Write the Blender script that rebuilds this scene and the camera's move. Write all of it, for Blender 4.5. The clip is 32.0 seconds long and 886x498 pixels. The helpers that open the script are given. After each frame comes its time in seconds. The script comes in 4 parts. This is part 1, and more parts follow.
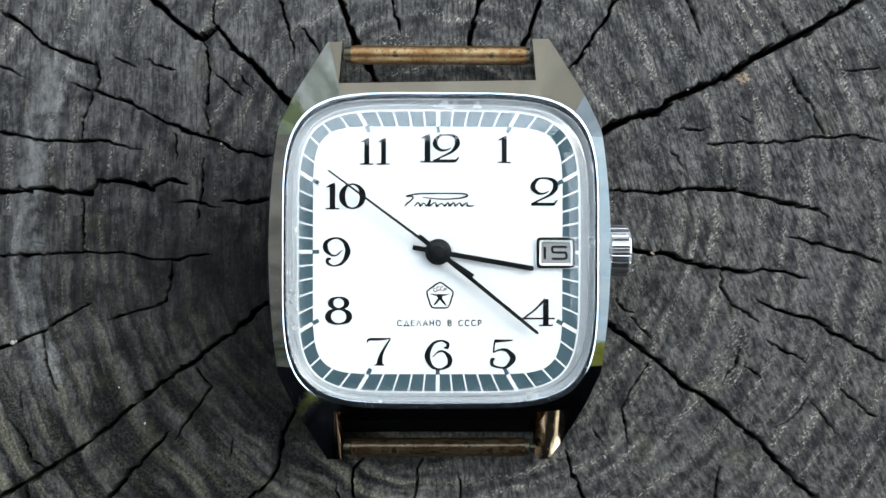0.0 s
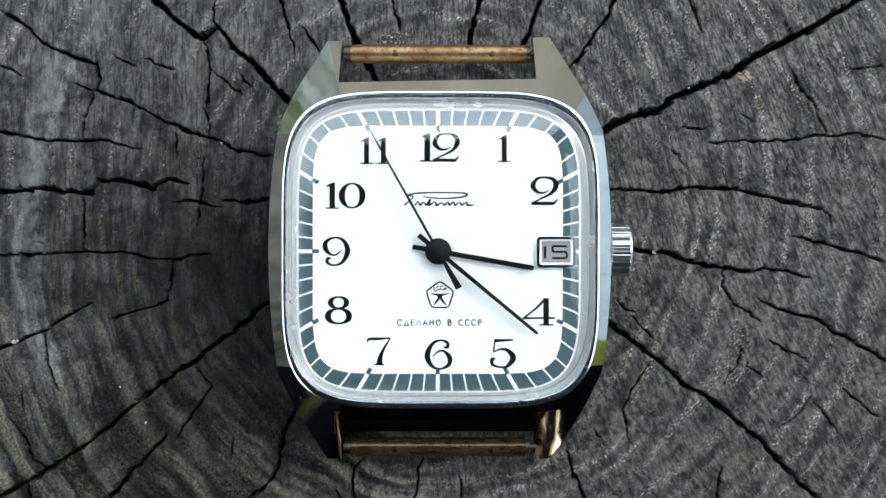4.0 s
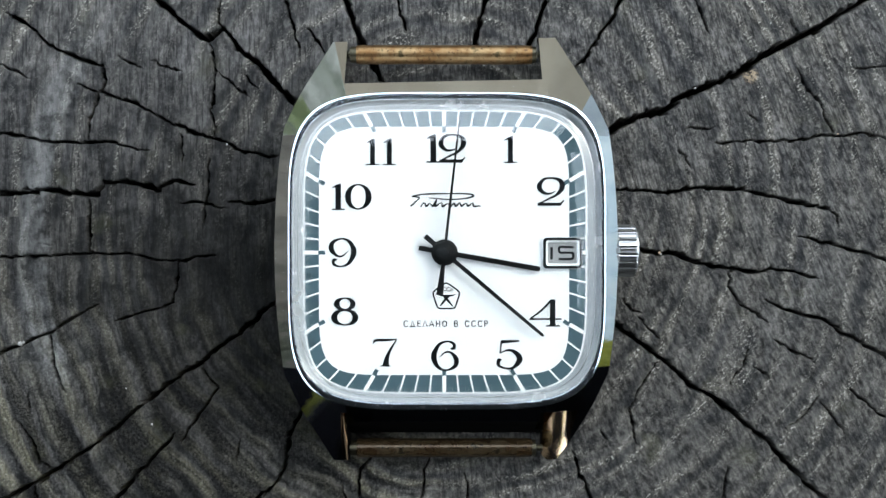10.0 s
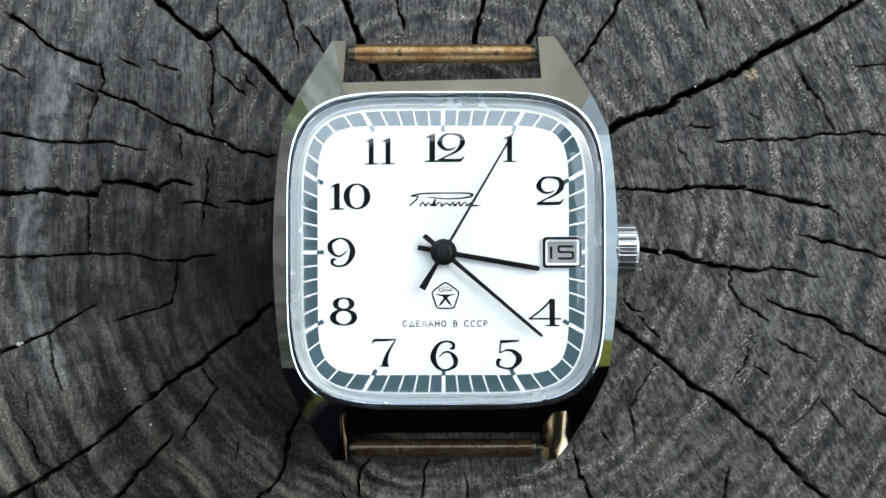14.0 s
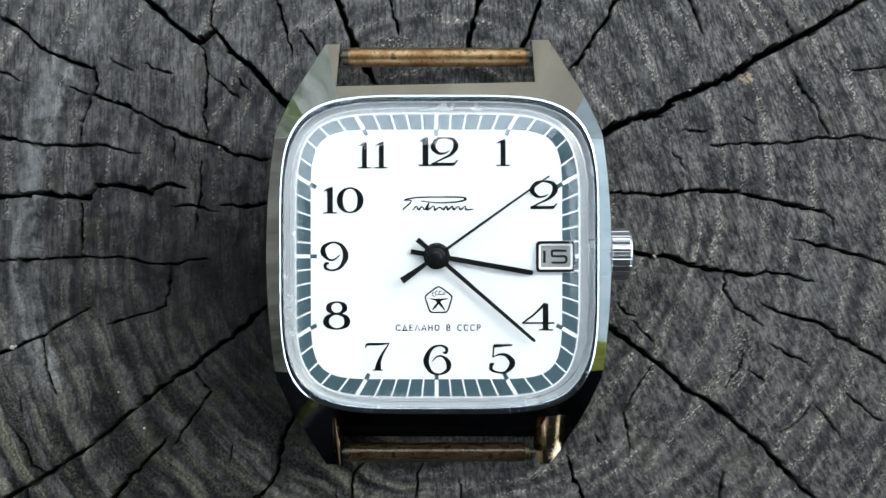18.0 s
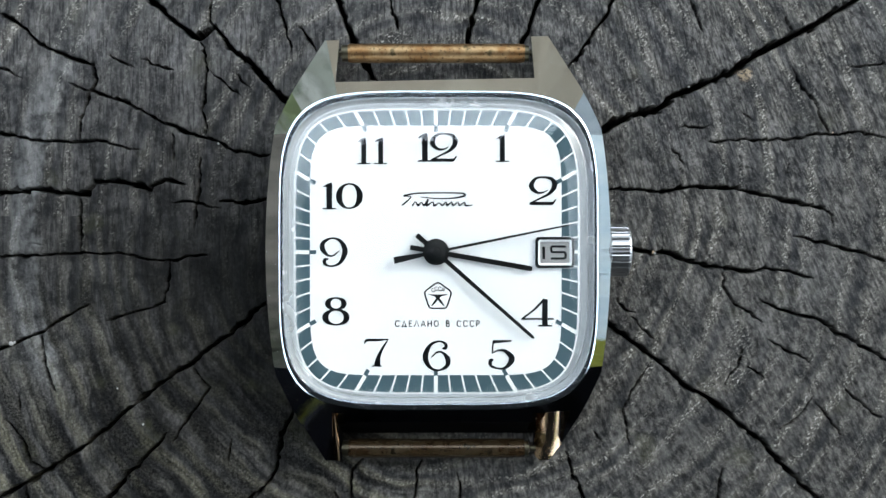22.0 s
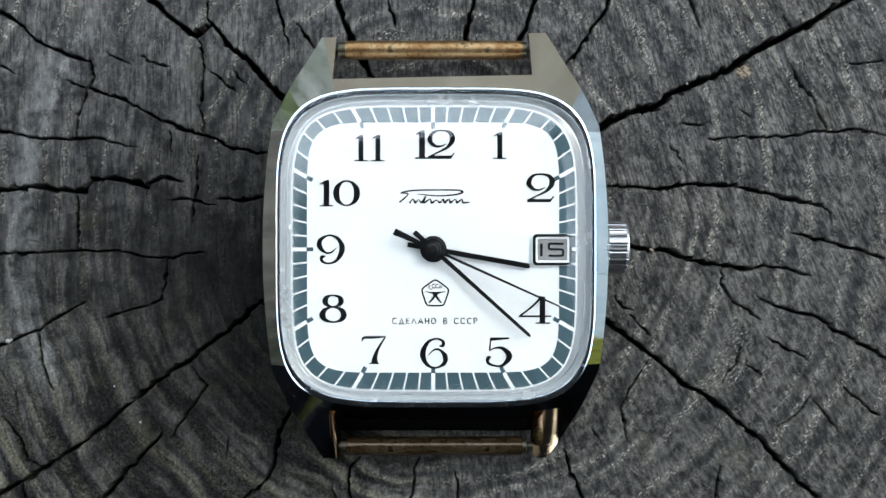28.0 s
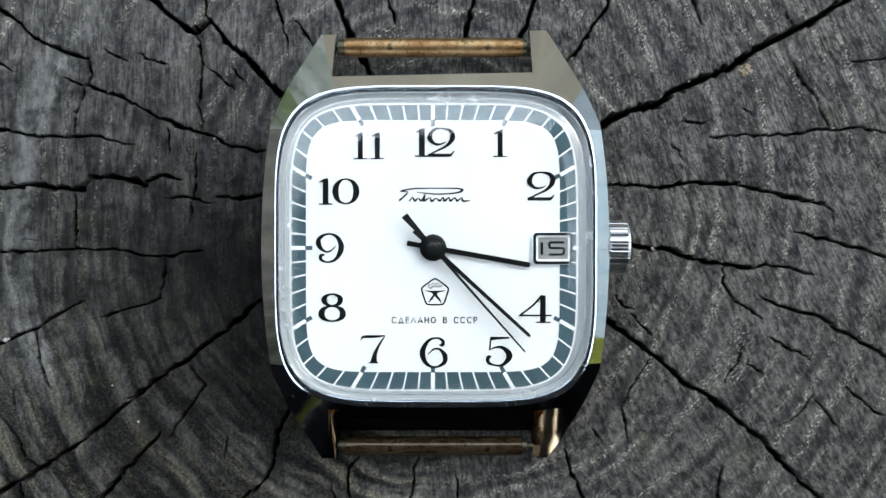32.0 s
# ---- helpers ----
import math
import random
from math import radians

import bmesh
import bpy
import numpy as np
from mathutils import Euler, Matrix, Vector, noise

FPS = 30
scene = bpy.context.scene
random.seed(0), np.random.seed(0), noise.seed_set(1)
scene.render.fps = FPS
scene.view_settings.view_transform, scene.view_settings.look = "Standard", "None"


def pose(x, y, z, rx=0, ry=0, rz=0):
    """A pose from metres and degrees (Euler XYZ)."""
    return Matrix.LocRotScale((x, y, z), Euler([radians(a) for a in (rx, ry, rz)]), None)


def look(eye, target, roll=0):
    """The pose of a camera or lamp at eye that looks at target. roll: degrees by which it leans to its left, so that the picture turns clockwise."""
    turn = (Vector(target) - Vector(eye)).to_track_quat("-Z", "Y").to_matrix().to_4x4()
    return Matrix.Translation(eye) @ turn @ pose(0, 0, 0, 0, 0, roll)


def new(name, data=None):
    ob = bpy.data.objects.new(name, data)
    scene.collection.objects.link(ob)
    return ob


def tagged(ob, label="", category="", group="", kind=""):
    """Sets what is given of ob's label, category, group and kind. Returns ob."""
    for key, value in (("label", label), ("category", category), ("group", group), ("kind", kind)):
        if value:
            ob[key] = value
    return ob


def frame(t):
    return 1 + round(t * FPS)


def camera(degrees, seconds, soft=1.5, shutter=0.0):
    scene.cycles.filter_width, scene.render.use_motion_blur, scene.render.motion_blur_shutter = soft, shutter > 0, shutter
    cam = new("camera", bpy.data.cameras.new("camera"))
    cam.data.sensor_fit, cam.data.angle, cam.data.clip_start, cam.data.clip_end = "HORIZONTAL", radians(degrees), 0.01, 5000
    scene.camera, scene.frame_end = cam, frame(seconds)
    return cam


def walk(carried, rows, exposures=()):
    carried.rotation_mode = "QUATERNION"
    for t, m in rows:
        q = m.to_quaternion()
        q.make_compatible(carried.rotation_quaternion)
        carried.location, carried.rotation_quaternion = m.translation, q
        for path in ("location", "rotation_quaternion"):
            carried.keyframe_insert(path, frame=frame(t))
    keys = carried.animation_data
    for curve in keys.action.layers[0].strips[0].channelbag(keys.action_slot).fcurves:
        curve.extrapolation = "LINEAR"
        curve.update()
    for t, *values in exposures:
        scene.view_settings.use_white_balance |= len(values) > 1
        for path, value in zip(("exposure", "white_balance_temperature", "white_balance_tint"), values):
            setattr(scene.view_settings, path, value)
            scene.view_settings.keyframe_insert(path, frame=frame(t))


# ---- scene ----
# A square wristwatch lying on the cut face of a weathered tree stump, seen from above.
cam = camera(56, 32.0, soft=1.5)
walk(cam, [
    (0, pose(-0.00078, 0.00071, 0.09503, -0.254, -0.855, 0.134)),
    (0.5, pose(-0.00067, 0.00084, 0.09500, -0.368, -0.788, 0.139)),
    (1, pose(-0.00034, 0.00056, 0.09496, -0.320, -0.594, 0.145)),
    (1.5, pose(-0.00025, 0.00046, 0.09496, -0.412, -0.541, 0.102)),
    (2, pose(0.00011, 0.00028, 0.09492, -0.360, -0.334, 0.083)),
    (2.5, pose(0.00007, 0.00047, 0.09488, -0.396, -0.338, 0.103)),
    (3, pose(-0.00007, 0.00067, 0.09484, -0.382, -0.412, 0.102)),
    (3.5, pose(-0.00014, 0.00083, 0.09484, -0.376, -0.455, 0.094)),
    (5.5, pose(-0.00008, 0.00077, 0.09486, -0.347, -0.330, 0.032)),
    (6, pose(-0.00026, 0.00089, 0.09488, -0.408, -0.407, -0.000)),
    (6.5, pose(-0.00034, 0.00097, 0.09484, -0.456, -0.401, -0.002)),
    (7, pose(-0.00009, 0.00094, 0.09482, -0.386, -0.228, 0.033)),
    (7.5, pose(-0.00043, 0.00106, 0.09485, -0.457, -0.400, -0.010)),
    (8, pose(-0.00051, 0.00106, 0.09485, -0.456, -0.386, -0.010)),
    (8.5, pose(-0.00050, 0.00100, 0.09489, -0.420, -0.364, 0.014)),
    (9, pose(-0.00058, 0.00106, 0.09484, -0.452, -0.373, -0.011)),
    (9.5, pose(-0.00043, 0.00097, 0.09478, -0.398, -0.277, -0.017)),
    (10, pose(-0.00057, 0.00105, 0.09473, -0.444, -0.295, -0.016)),
    (10.5, pose(-0.00071, 0.00111, 0.09462, -0.453, -0.379, -0.014)),
    (11, pose(-0.00061, 0.00127, 0.09458, -0.547, -0.325, -0.021)),
    (11.5, pose(-0.00052, 0.00110, 0.09455, -0.436, -0.275, -0.042)),
    (12, pose(-0.00031, 0.00104, 0.09448, -0.384, -0.160, -0.046)),
    (12.5, pose(-0.00025, 0.00118, 0.09445, -0.461, -0.126, -0.048)),
    (13, pose(-0.00032, 0.00123, 0.09442, -0.490, -0.174, -0.049)),
    (13.5, pose(-0.00037, 0.00115, 0.09439, -0.490, -0.206, -0.095)),
    (14, pose(-0.00027, 0.00100, 0.09441, -0.442, -0.161, -0.121)),
    (14.5, pose(-0.00016, 0.00103, 0.09440, -0.461, -0.110, -0.120)),
    (16.5, pose(0.00014, 0.00130, 0.09430, -0.478, -0.071, -0.105)),
    (17, pose(0.00022, 0.00154, 0.09429, -0.570, -0.113, -0.091)),
    (17.5, pose(0.00044, 0.00156, 0.09426, -0.536, -0.075, -0.087)),
    (18, pose(0.00058, 0.00154, 0.09430, -0.521, -0.068, -0.054)),
    (18.5, pose(0.00067, 0.00149, 0.09431, -0.495, -0.072, -0.040)),
    (19, pose(0.00065, 0.00144, 0.09432, -0.467, -0.101, -0.048)),
    (19.5, pose(0.00075, 0.00143, 0.09428, -0.472, -0.052, -0.049)),
    (20, pose(0.00068, 0.00144, 0.09427, -0.476, -0.094, -0.026)),
    (20.5, pose(0.00041, 0.00150, 0.09430, -0.508, -0.247, -0.018)),
    (21, pose(0.00038, 0.00135, 0.09432, -0.425, -0.264, -0.017)),
    (21.5, pose(0.00040, 0.00146, 0.09438, -0.575, -0.258, -0.038)),
    (22, pose(0.00054, 0.00101, 0.09428, -0.456, -0.141, -0.031)),
    (22.5, pose(0.00041, 0.00089, 0.09423, -0.491, -0.222, -0.013)),
    (23, pose(0.00060, 0.00092, 0.09425, -0.522, -0.137, -0.042)),
    (23.5, pose(0.00040, 0.00091, 0.09424, -0.504, -0.282, -0.015)),
    (24, pose(0.00060, 0.00083, 0.09424, -0.482, -0.194, -0.056)),
    (24.5, pose(0.00074, 0.00073, 0.09425, -0.468, -0.133, -0.064)),
    (25, pose(0.00082, 0.00081, 0.09421, -0.532, -0.119, -0.071)),
    (25.5, pose(0.00082, 0.00075, 0.09422, -0.488, -0.140, -0.064)),
    (27.5, pose(0.00091, 0.00076, 0.09422, -0.494, -0.123, -0.047)),
    (28, pose(0.00081, 0.00077, 0.09412, -0.490, -0.145, -0.034)),
    (28.5, pose(0.00091, 0.00093, 0.09402, -0.610, -0.080, -0.039)),
    (29, pose(0.00069, 0.00083, 0.09392, -0.608, -0.199, -0.049)),
    (29.5, pose(0.00072, 0.00069, 0.09381, -0.551, -0.177, -0.044)),
    (30, pose(0.00082, 0.00072, 0.09376, -0.573, -0.112, -0.034)),
    (30.5, pose(0.00075, 0.00077, 0.09366, -0.574, -0.148, -0.011)),
    (31, pose(0.00072, 0.00088, 0.09360, -0.613, -0.175, 0.011)),
    (31.5, pose(0.00093, 0.00082, 0.09356, -0.575, -0.057, 0.040)),
    (32, pose(0.00091, 0.00068, 0.09355, -0.525, -0.090, 0.002)),
], exposures=[(0, 0.38, 6120, 8), (14, 0.35, 6120, 8), (32, 0.28, 6120, 8)])

# ---------------------------------------------------------------- light
SUN_ELEVATION, SUN_AZIMUTH = 38.0, 36.0      # degrees; azimuth counted from +x towards +y
world = bpy.data.worlds.new("sky")
scene.world = world
world.use_nodes = True
wn = world.node_tree
sky = wn.nodes.new("ShaderNodeTexSky")
sky.sky_type = "NISHITA"
sky.sun_disc = False
sky.sun_elevation = radians(SUN_ELEVATION)
sky.sun_rotation = radians(90 - SUN_AZIMUTH)
sky.air_density, sky.dust_density, sky.ozone_density = 1.0, 2.0, 1.0
haze = wn.nodes.new("ShaderNodeHueSaturation")      # thin white cloud
haze.inputs["Saturation"].default_value = 0.8
wn.links.new(sky.outputs[0], haze.inputs["Color"])
cloud = wn.nodes.new("ShaderNodeMix")
cloud.data_type = "RGBA"
cloud.inputs[0].default_value = 0.72
cloud.inputs[7].default_value = (27.2, 29.4, 31.4, 1)
wn.links.new(haze.outputs[0], cloud.inputs[6])
wn.links.new(cloud.outputs[2], wn.nodes["Background"].inputs[0])
wn.nodes["Background"].inputs[1].default_value = 0.135

sun = new("sun", bpy.data.lights.new("sun", "SUN"))
sun.data.energy, sun.data.angle, sun.data.color = 1.3, radians(24), (1.0, 0.96, 0.86)
el, az = radians(SUN_ELEVATION), radians(SUN_AZIMUTH)
sun.matrix_world = look((math.cos(el) * math.cos(az), math.cos(el) * math.sin(az), math.sin(el)), (0, 0, 0))

# ---------------------------------------------------------------- materials


class Nodes:
    """A short way to write a node material; coordinates come out in millimetres."""

    def __init__(self, name):
        self.mat = bpy.data.materials.new(name)
        self.mat.use_nodes = True
        self.tree = self.mat.node_tree
        self.bsdf = self.tree.nodes["Principled BSDF"]

    def put(self, socket, value):
        if isinstance(value, bpy.types.NodeSocket):
            self.tree.links.new(value, socket)
        elif isinstance(value, (tuple, list)) and len(value) == 3 and socket.type == "RGBA":
            socket.default_value = (*value, 1)
        else:
            socket.default_value = value

    def mm(self):
        tc = self.tree.nodes.new("ShaderNodeTexCoord")
        return self.vec("MULTIPLY", tc.outputs["Object"], (1000, 1000, 1000))

    def vec(self, op, a, b=None, out=0):
        n = self.tree.nodes.new("ShaderNodeVectorMath")
        n.operation = op
        self.put(n.inputs[0], a)
        if b is not None:
            self.put(n.inputs[1], b)
        return n.outputs[out]

    def length(self, a):
        n = self.tree.nodes.new("ShaderNodeVectorMath")
        n.operation = "LENGTH"
        self.put(n.inputs[0], a)
        return n.outputs["Value"]

    def math(self, op, a, b=0.0, clamp=False):
        n = self.tree.nodes.new("ShaderNodeMath")
        n.operation, n.use_clamp = op, clamp
        self.put(n.inputs[0], a)
        self.put(n.inputs[1], b)
        return n.outputs[0]

    def split(self, v):
        n = self.tree.nodes.new("ShaderNodeSeparateXYZ")
        self.put(n.inputs[0], v)
        return n.outputs

    def join(self, x, y, z=0.0):
        n = self.tree.nodes.new("ShaderNodeCombineXYZ")
        for s, v in zip(n.inputs, (x, y, z)):
            self.put(s, v)
        return n.outputs[0]

    def noise(self, v, scale, detail=2.0, rough=0.5):
        n = self.tree.nodes.new("ShaderNodeTexNoise")
        self.put(n.inputs["Vector"], v)
        n.inputs["Scale"].default_value = scale
        n.inputs["Detail"].default_value = detail
        n.inputs["Roughness"].default_value = rough
        return n.outputs[0]

    def ramp(self, v, lo, hi):
        n = self.tree.nodes.new("ShaderNodeMapRange")
        n.interpolation_type = "SMOOTHSTEP"
        self.put(n.inputs[0], v)
        n.inputs[1].default_value, n.inputs[2].default_value = lo, hi
        return n.outputs[0]

    def mix(self, f, a, b, blend="MIX"):
        n = self.tree.nodes.new("ShaderNodeMix")
        n.data_type, n.blend_type = "RGBA", blend
        self.put(n.inputs[0], f)
        self.put(n.inputs[6], a)
        self.put(n.inputs[7], b)
        return n.outputs[2]

    def bump(self, h, strength, metres):
        n = self.tree.nodes.new("ShaderNodeBump")
        n.inputs["Strength"].default_value = strength
        n.inputs["Distance"].default_value = metres
        self.put(n.inputs["Height"], h)
        self.put(self.bsdf.inputs["Normal"], n.outputs[0])

    def set(self, **kw):
        for k, v in kw.items():
            self.put(self.bsdf.inputs[k.replace("_", " ")], v)
        return self.mat


def end_grain():
    m = Nodes("weathered end grain")
    p = m.mm()
    x, y, z = m.split(p)
    dx, dy = m.math("ADD", x, -1.0), m.math("ADD", y, -4.0)
    r0 = m.math("SQRT", m.math("ADD", m.math("MULTIPLY", dx, dx), m.math("MULTIPLY", dy, dy)))
    ang = m.math("ARCTAN2", dy, dx)
    wide = m.math("MULTIPLY", m.math("SUBTRACT", m.noise(p, 0.045, 2), 0.5), 8.0)
    small = m.math("MULTIPLY", m.math("SUBTRACT", m.noise(p, 0.30, 3), 0.5), 1.3)
    r = m.math("ADD", r0, m.math("ADD", wide, small))
    # saw streaks: upright on one side, leaning on the other
    lean = m.math("MULTIPLY", m.ramp(x, -10.0, 45.0), 0.42)
    u = m.math("ADD", x, m.math("MULTIPLY", y, lean))
    streak = m.noise(m.join(m.math("MULTIPLY", u, 2.8), m.math("MULTIPLY", y, 0.24)), 1.0, 5, 0.68)
    broad = m.noise(m.join(m.math("MULTIPLY", u, 0.50), m.math("MULTIPLY", y, 0.12)), 1.0, 3)
    fine = m.noise(p, 3.6, 4, 0.72)
    mottle = m.noise(m.join(m.math("MULTIPLY", u, 1.9), m.math("MULTIPLY", y, 0.95)), 1.0, 4, 0.66)
    patch = m.noise(p, 0.055, 3)
    blotch = m.noise(p, 0.30, 4, 0.6)
    rough_side = m.math("ADD", m.math("MULTIPLY", m.ramp(m.math("ADD", x, m.math("MULTIPLY", blotch, 20.0)), -15.0, 30.0), 0.40), 0.60)
    # yearly rings: warm porous early wood, then smooth blue-grey late wood
    year = m.math("MULTIPLY", r, 0.42)
    swell = m.math("MULTIPLY", m.noise(m.join(m.math("MULTIPLY", r0, 0.12), m.math("MULTIPLY", ang, 0.8)), 1.0, 1), 2.0)
    phase = m.math("ABSOLUTE", m.math("SUBTRACT", m.math("FRACT", m.math("ADD", year, swell)), 0.5))
    seen = m.ramp(m.noise(m.join(m.math("MULTIPLY", r, 0.30), m.math("MULTIPLY", ang, 2.4), 5.0), 1.0, 2), 0.42, 0.64)
    early = m.math("MULTIPLY", m.ramp(phase, 0.40, 0.10), m.math("ADD", m.math("MULTIPLY", seen, 0.75), 0.25))
    pores = m.math("MULTIPLY", m.ramp(phase, 0.24, 0.08), m.math("ADD", m.math("MULTIPLY", seen, 0.8), 0.2))
    arcl = m.math("MULTIPLY", ang, r0)
    tang = m.noise(m.join(m.math("MULTIPLY", r, 1.5), m.math("MULTIPLY", arcl, 0.30)), 1.0, 4, 0.62)
    tone = m.math("ADD", m.math("MULTIPLY", m.math("SUBTRACT", m.ramp(mottle, 0.36, 0.64), 0.5), m.math("MULTIPLY", rough_side, 0.7)), m.math("MULTIPLY", m.ramp(blotch, 0.16, 0.84), 0.70))
    tone = m.math("ADD", tone, m.math("MULTIPLY", m.ramp(tang, 0.30, 0.70), 0.30))
    low = m.math("MULTIPLY", m.ramp(y, 6.0, -14.0), m.ramp(x, 5.0, -8.0))
    cool = m.mix(tone, (0.0110, 0.0106, 0.0106), (0.146, 0.141, 0.137))
    warm = m.mix(tone, (0.020, 0.018, 0.015), (0.200, 0.186, 0.158))
    lean_warm = m.ramp(m.math("ADD", patch, m.math("ADD", m.math("MULTIPLY", x, 0.0026), m.math("MULTIPLY", y, -0.0042))), 0.38, 0.66)
    col = m.mix(m.math("ADD", m.math("MULTIPLY", early, 0.55), m.math("ADD", m.math("MULTIPLY", lean_warm, 0.36), m.math("MULTIPLY", low, 0.25)), True), cool, warm)
    col = m.mix(m.math("MULTIPLY", m.math("MULTIPLY", m.ramp(phase, 0.28, 0.46), seen), 0.45), col, (0.022, 0.024, 0.029))
    col = m.mix(m.math("MULTIPLY", m.math("MULTIPLY", early, low), 0.60), col, (0.185, 0.172, 0.112))
    col = m.mix(m.math("MULTIPLY", m.ramp(blotch, 0.50, 0.34), 0.58), col, (0.024, 0.025, 0.027))
    torn = m.math("MULTIPLY", m.ramp(x, 0.0, 26.0), m.ramp(y, 8.0, -10.0))
    col = m.mix(m.math("MULTIPLY", m.ramp(streak, 0.53, 0.38), m.math("SUBTRACT", 0.74, m.math("ADD", m.math("MULTIPLY", torn, 0.34), m.math("MULTIPLY", low, 0.42)))), col, (0.012, 0.012, 0.0125))
    col = m.mix(m.math("MULTIPLY", m.ramp(broad, 0.50, 0.70), 0.26), col, (0.118, 0.118, 0.110))
    # pale torn pores in rows along the rings
    dash = m.noise(m.join(m.math("MULTIPLY", m.math("ADD", x, y), 1.5), m.math("MULTIPLY", m.math("SUBTRACT", x, y), 2.9)), 1.0, 2, 0.55)
    fleck = m.math("MULTIPLY", m.ramp(dash, 0.50, 0.62), m.ramp(fine, 0.44, 0.58))
    col = m.mix(m.math("MULTIPLY", m.math("MULTIPLY", pores, fleck), m.math("SUBTRACT", m.math("ADD", m.math("ADD", 0.40, m.math("MULTIPLY", torn, 0.22)), m.math("MULTIPLY", rough_side, 0.36)), m.math("MULTIPLY", low, 0.3))), col, (0.50, 0.48, 0.435))
    col = m.mix(m.math("MULTIPLY", m.math("MULTIPLY", m.ramp(fine, 0.54, 0.64), m.ramp(mottle, 0.42, 0.58)), m.math("MULTIPLY", rough_side, 0.30)), col, (0.26, 0.248, 0.224))
    col = m.mix(m.math("MULTIPLY", m.math("MULTIPLY", m.ramp(fine, 0.47, 0.39), rough_side), 0.32), col, (0.012, 0.013, 0.015))
    # a worn pale arc in the outer wood
    ay = m.math("ADD", y, -1.0)
    wob = m.math("ADD", m.math("SQRT", m.math("ADD", m.math("MULTIPLY", dx, dx), m.math("MULTIPLY", ay, ay))), m.math("MULTIPLY", m.math("SUBTRACT", blotch, 0.5), 4.0))
    arc = m.math("MULTIPLY", m.ramp(m.math("ABSOLUTE", m.math("ADD", wob, -47.9)), 2.3, 0.9),
                 m.math("MULTIPLY", m.ramp(y, -17.0, -12.0), m.math("MULTIPLY", m.ramp(y, 30.0, 14.0), m.ramp(x, 0.0, -10.0))))
    col = m.mix(m.math("MULTIPLY", m.math("MULTIPLY", arc, m.math("MULTIPLY", m.ramp(blotch, 0.26, 0.60), m.math("ADD", m.math("MULTIPLY", m.ramp(mottle, 0.34, 0.56), 0.5), 0.5))), 0.74), col, (0.25, 0.25, 0.245))
    # a small tan knot
    kx, ky = m.math("ADD", x, -35.0), m.math("ADD", y, -20.1)
    knot = m.ramp(m.math("ADD", m.math("MULTIPLY", kx, kx), m.math("MULTIPLY", ky, ky)), 1.1, 0.2)
    col = m.mix(m.math("MULTIPLY", m.math("MULTIPLY", knot, m.ramp(fine, 0.42, 0.55)), 0.85), col, (0.34, 0.26, 0.17))
    # soft shade beside the watch and below, brighter top, painted into the colour
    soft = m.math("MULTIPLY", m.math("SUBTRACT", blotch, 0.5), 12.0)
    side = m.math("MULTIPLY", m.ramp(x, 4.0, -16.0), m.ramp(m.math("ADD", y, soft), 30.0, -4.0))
    painted_shade = m.math("MULTIPLY", side, m.ramp(m.math("ADD", r0, soft), 76.0, 22.0))
    dim = m.math("SUBTRACT", 0.80, m.math("ADD", m.math("MULTIPLY", painted_shade, 0.73), m.math("MULTIPLY", m.ramp(m.math("ADD", y, soft), -8.0, -32.0), 0.12)))
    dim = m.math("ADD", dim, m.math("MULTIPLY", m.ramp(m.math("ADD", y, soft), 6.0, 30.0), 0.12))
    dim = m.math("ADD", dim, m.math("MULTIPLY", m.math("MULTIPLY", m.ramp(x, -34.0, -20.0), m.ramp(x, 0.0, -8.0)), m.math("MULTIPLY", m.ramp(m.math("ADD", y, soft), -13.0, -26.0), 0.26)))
    # broad weathered bands along the rings, and grain across them, in the lower left wood
    band = m.noise(m.join(m.math("MULTIPLY", r, 0.62), m.math("MULTIPLY", arcl, 0.05), 9.0), 1.0, 3, 0.6)
    worn = m.math("ADD", m.math("MULTIPLY", m.ramp(band, 0.36, 0.66), 1.15), m.math("MULTIPLY", m.ramp(fine, 0.38, 0.62), 0.55))
    worn = m.math("ADD", 1.0, m.math("MULTIPLY", low, m.math("SUBTRACT", worn, 0.90)))
    ridge = m.math("MULTIPLY", m.math("SUBTRACT", m.ramp(phase, 0.44, 0.06), 0.52), m.math("ADD", m.math("MULTIPLY", seen, 0.5), 0.2))
    worn = m.math("ADD", worn, m.math("ADD", m.math("MULTIPLY", m.math("SUBTRACT", m.ramp(band, 0.36, 0.66), 0.5), 0.24), m.math("MULTIPLY", ridge, 0.32)))
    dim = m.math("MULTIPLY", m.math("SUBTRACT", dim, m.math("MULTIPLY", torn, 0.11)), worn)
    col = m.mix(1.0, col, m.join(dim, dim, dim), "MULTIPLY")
    moss = m.ramp(m.noise(p, 0.16, 3), 0.60, 0.74)
    col = m.mix(m.math("MULTIPLY", moss, 0.2), col, (0.075, 0.075, 0.036))
    h = m.math("ADD", m.math("MULTIPLY", streak, 0.6), m.math("ADD", m.math("MULTIPLY", fine, 0.4), m.math("MULTIPLY", m.math("MULTIPLY", dash, pores), 0.5)))
    m.bump(h, 1.0, 0.0003)
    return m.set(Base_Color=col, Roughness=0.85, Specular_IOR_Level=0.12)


def bark_material():
    m = Nodes("grey bark")
    p = m.mm()
    x, y, z = m.split(p)
    n = m.noise(m.join(m.math("MULTIPLY", x, 0.12), m.math("MULTIPLY", y, 0.12), m.math("MULTIPLY", z, 0.03)), 1.0, 5, 0.65)
    col = m.mix(n, (0.03, 0.026, 0.02), (0.16, 0.14, 0.11))
    m.bump(n, 1.0, 0.006)
    return m.set(Base_Color=col, Roughness=0.9)


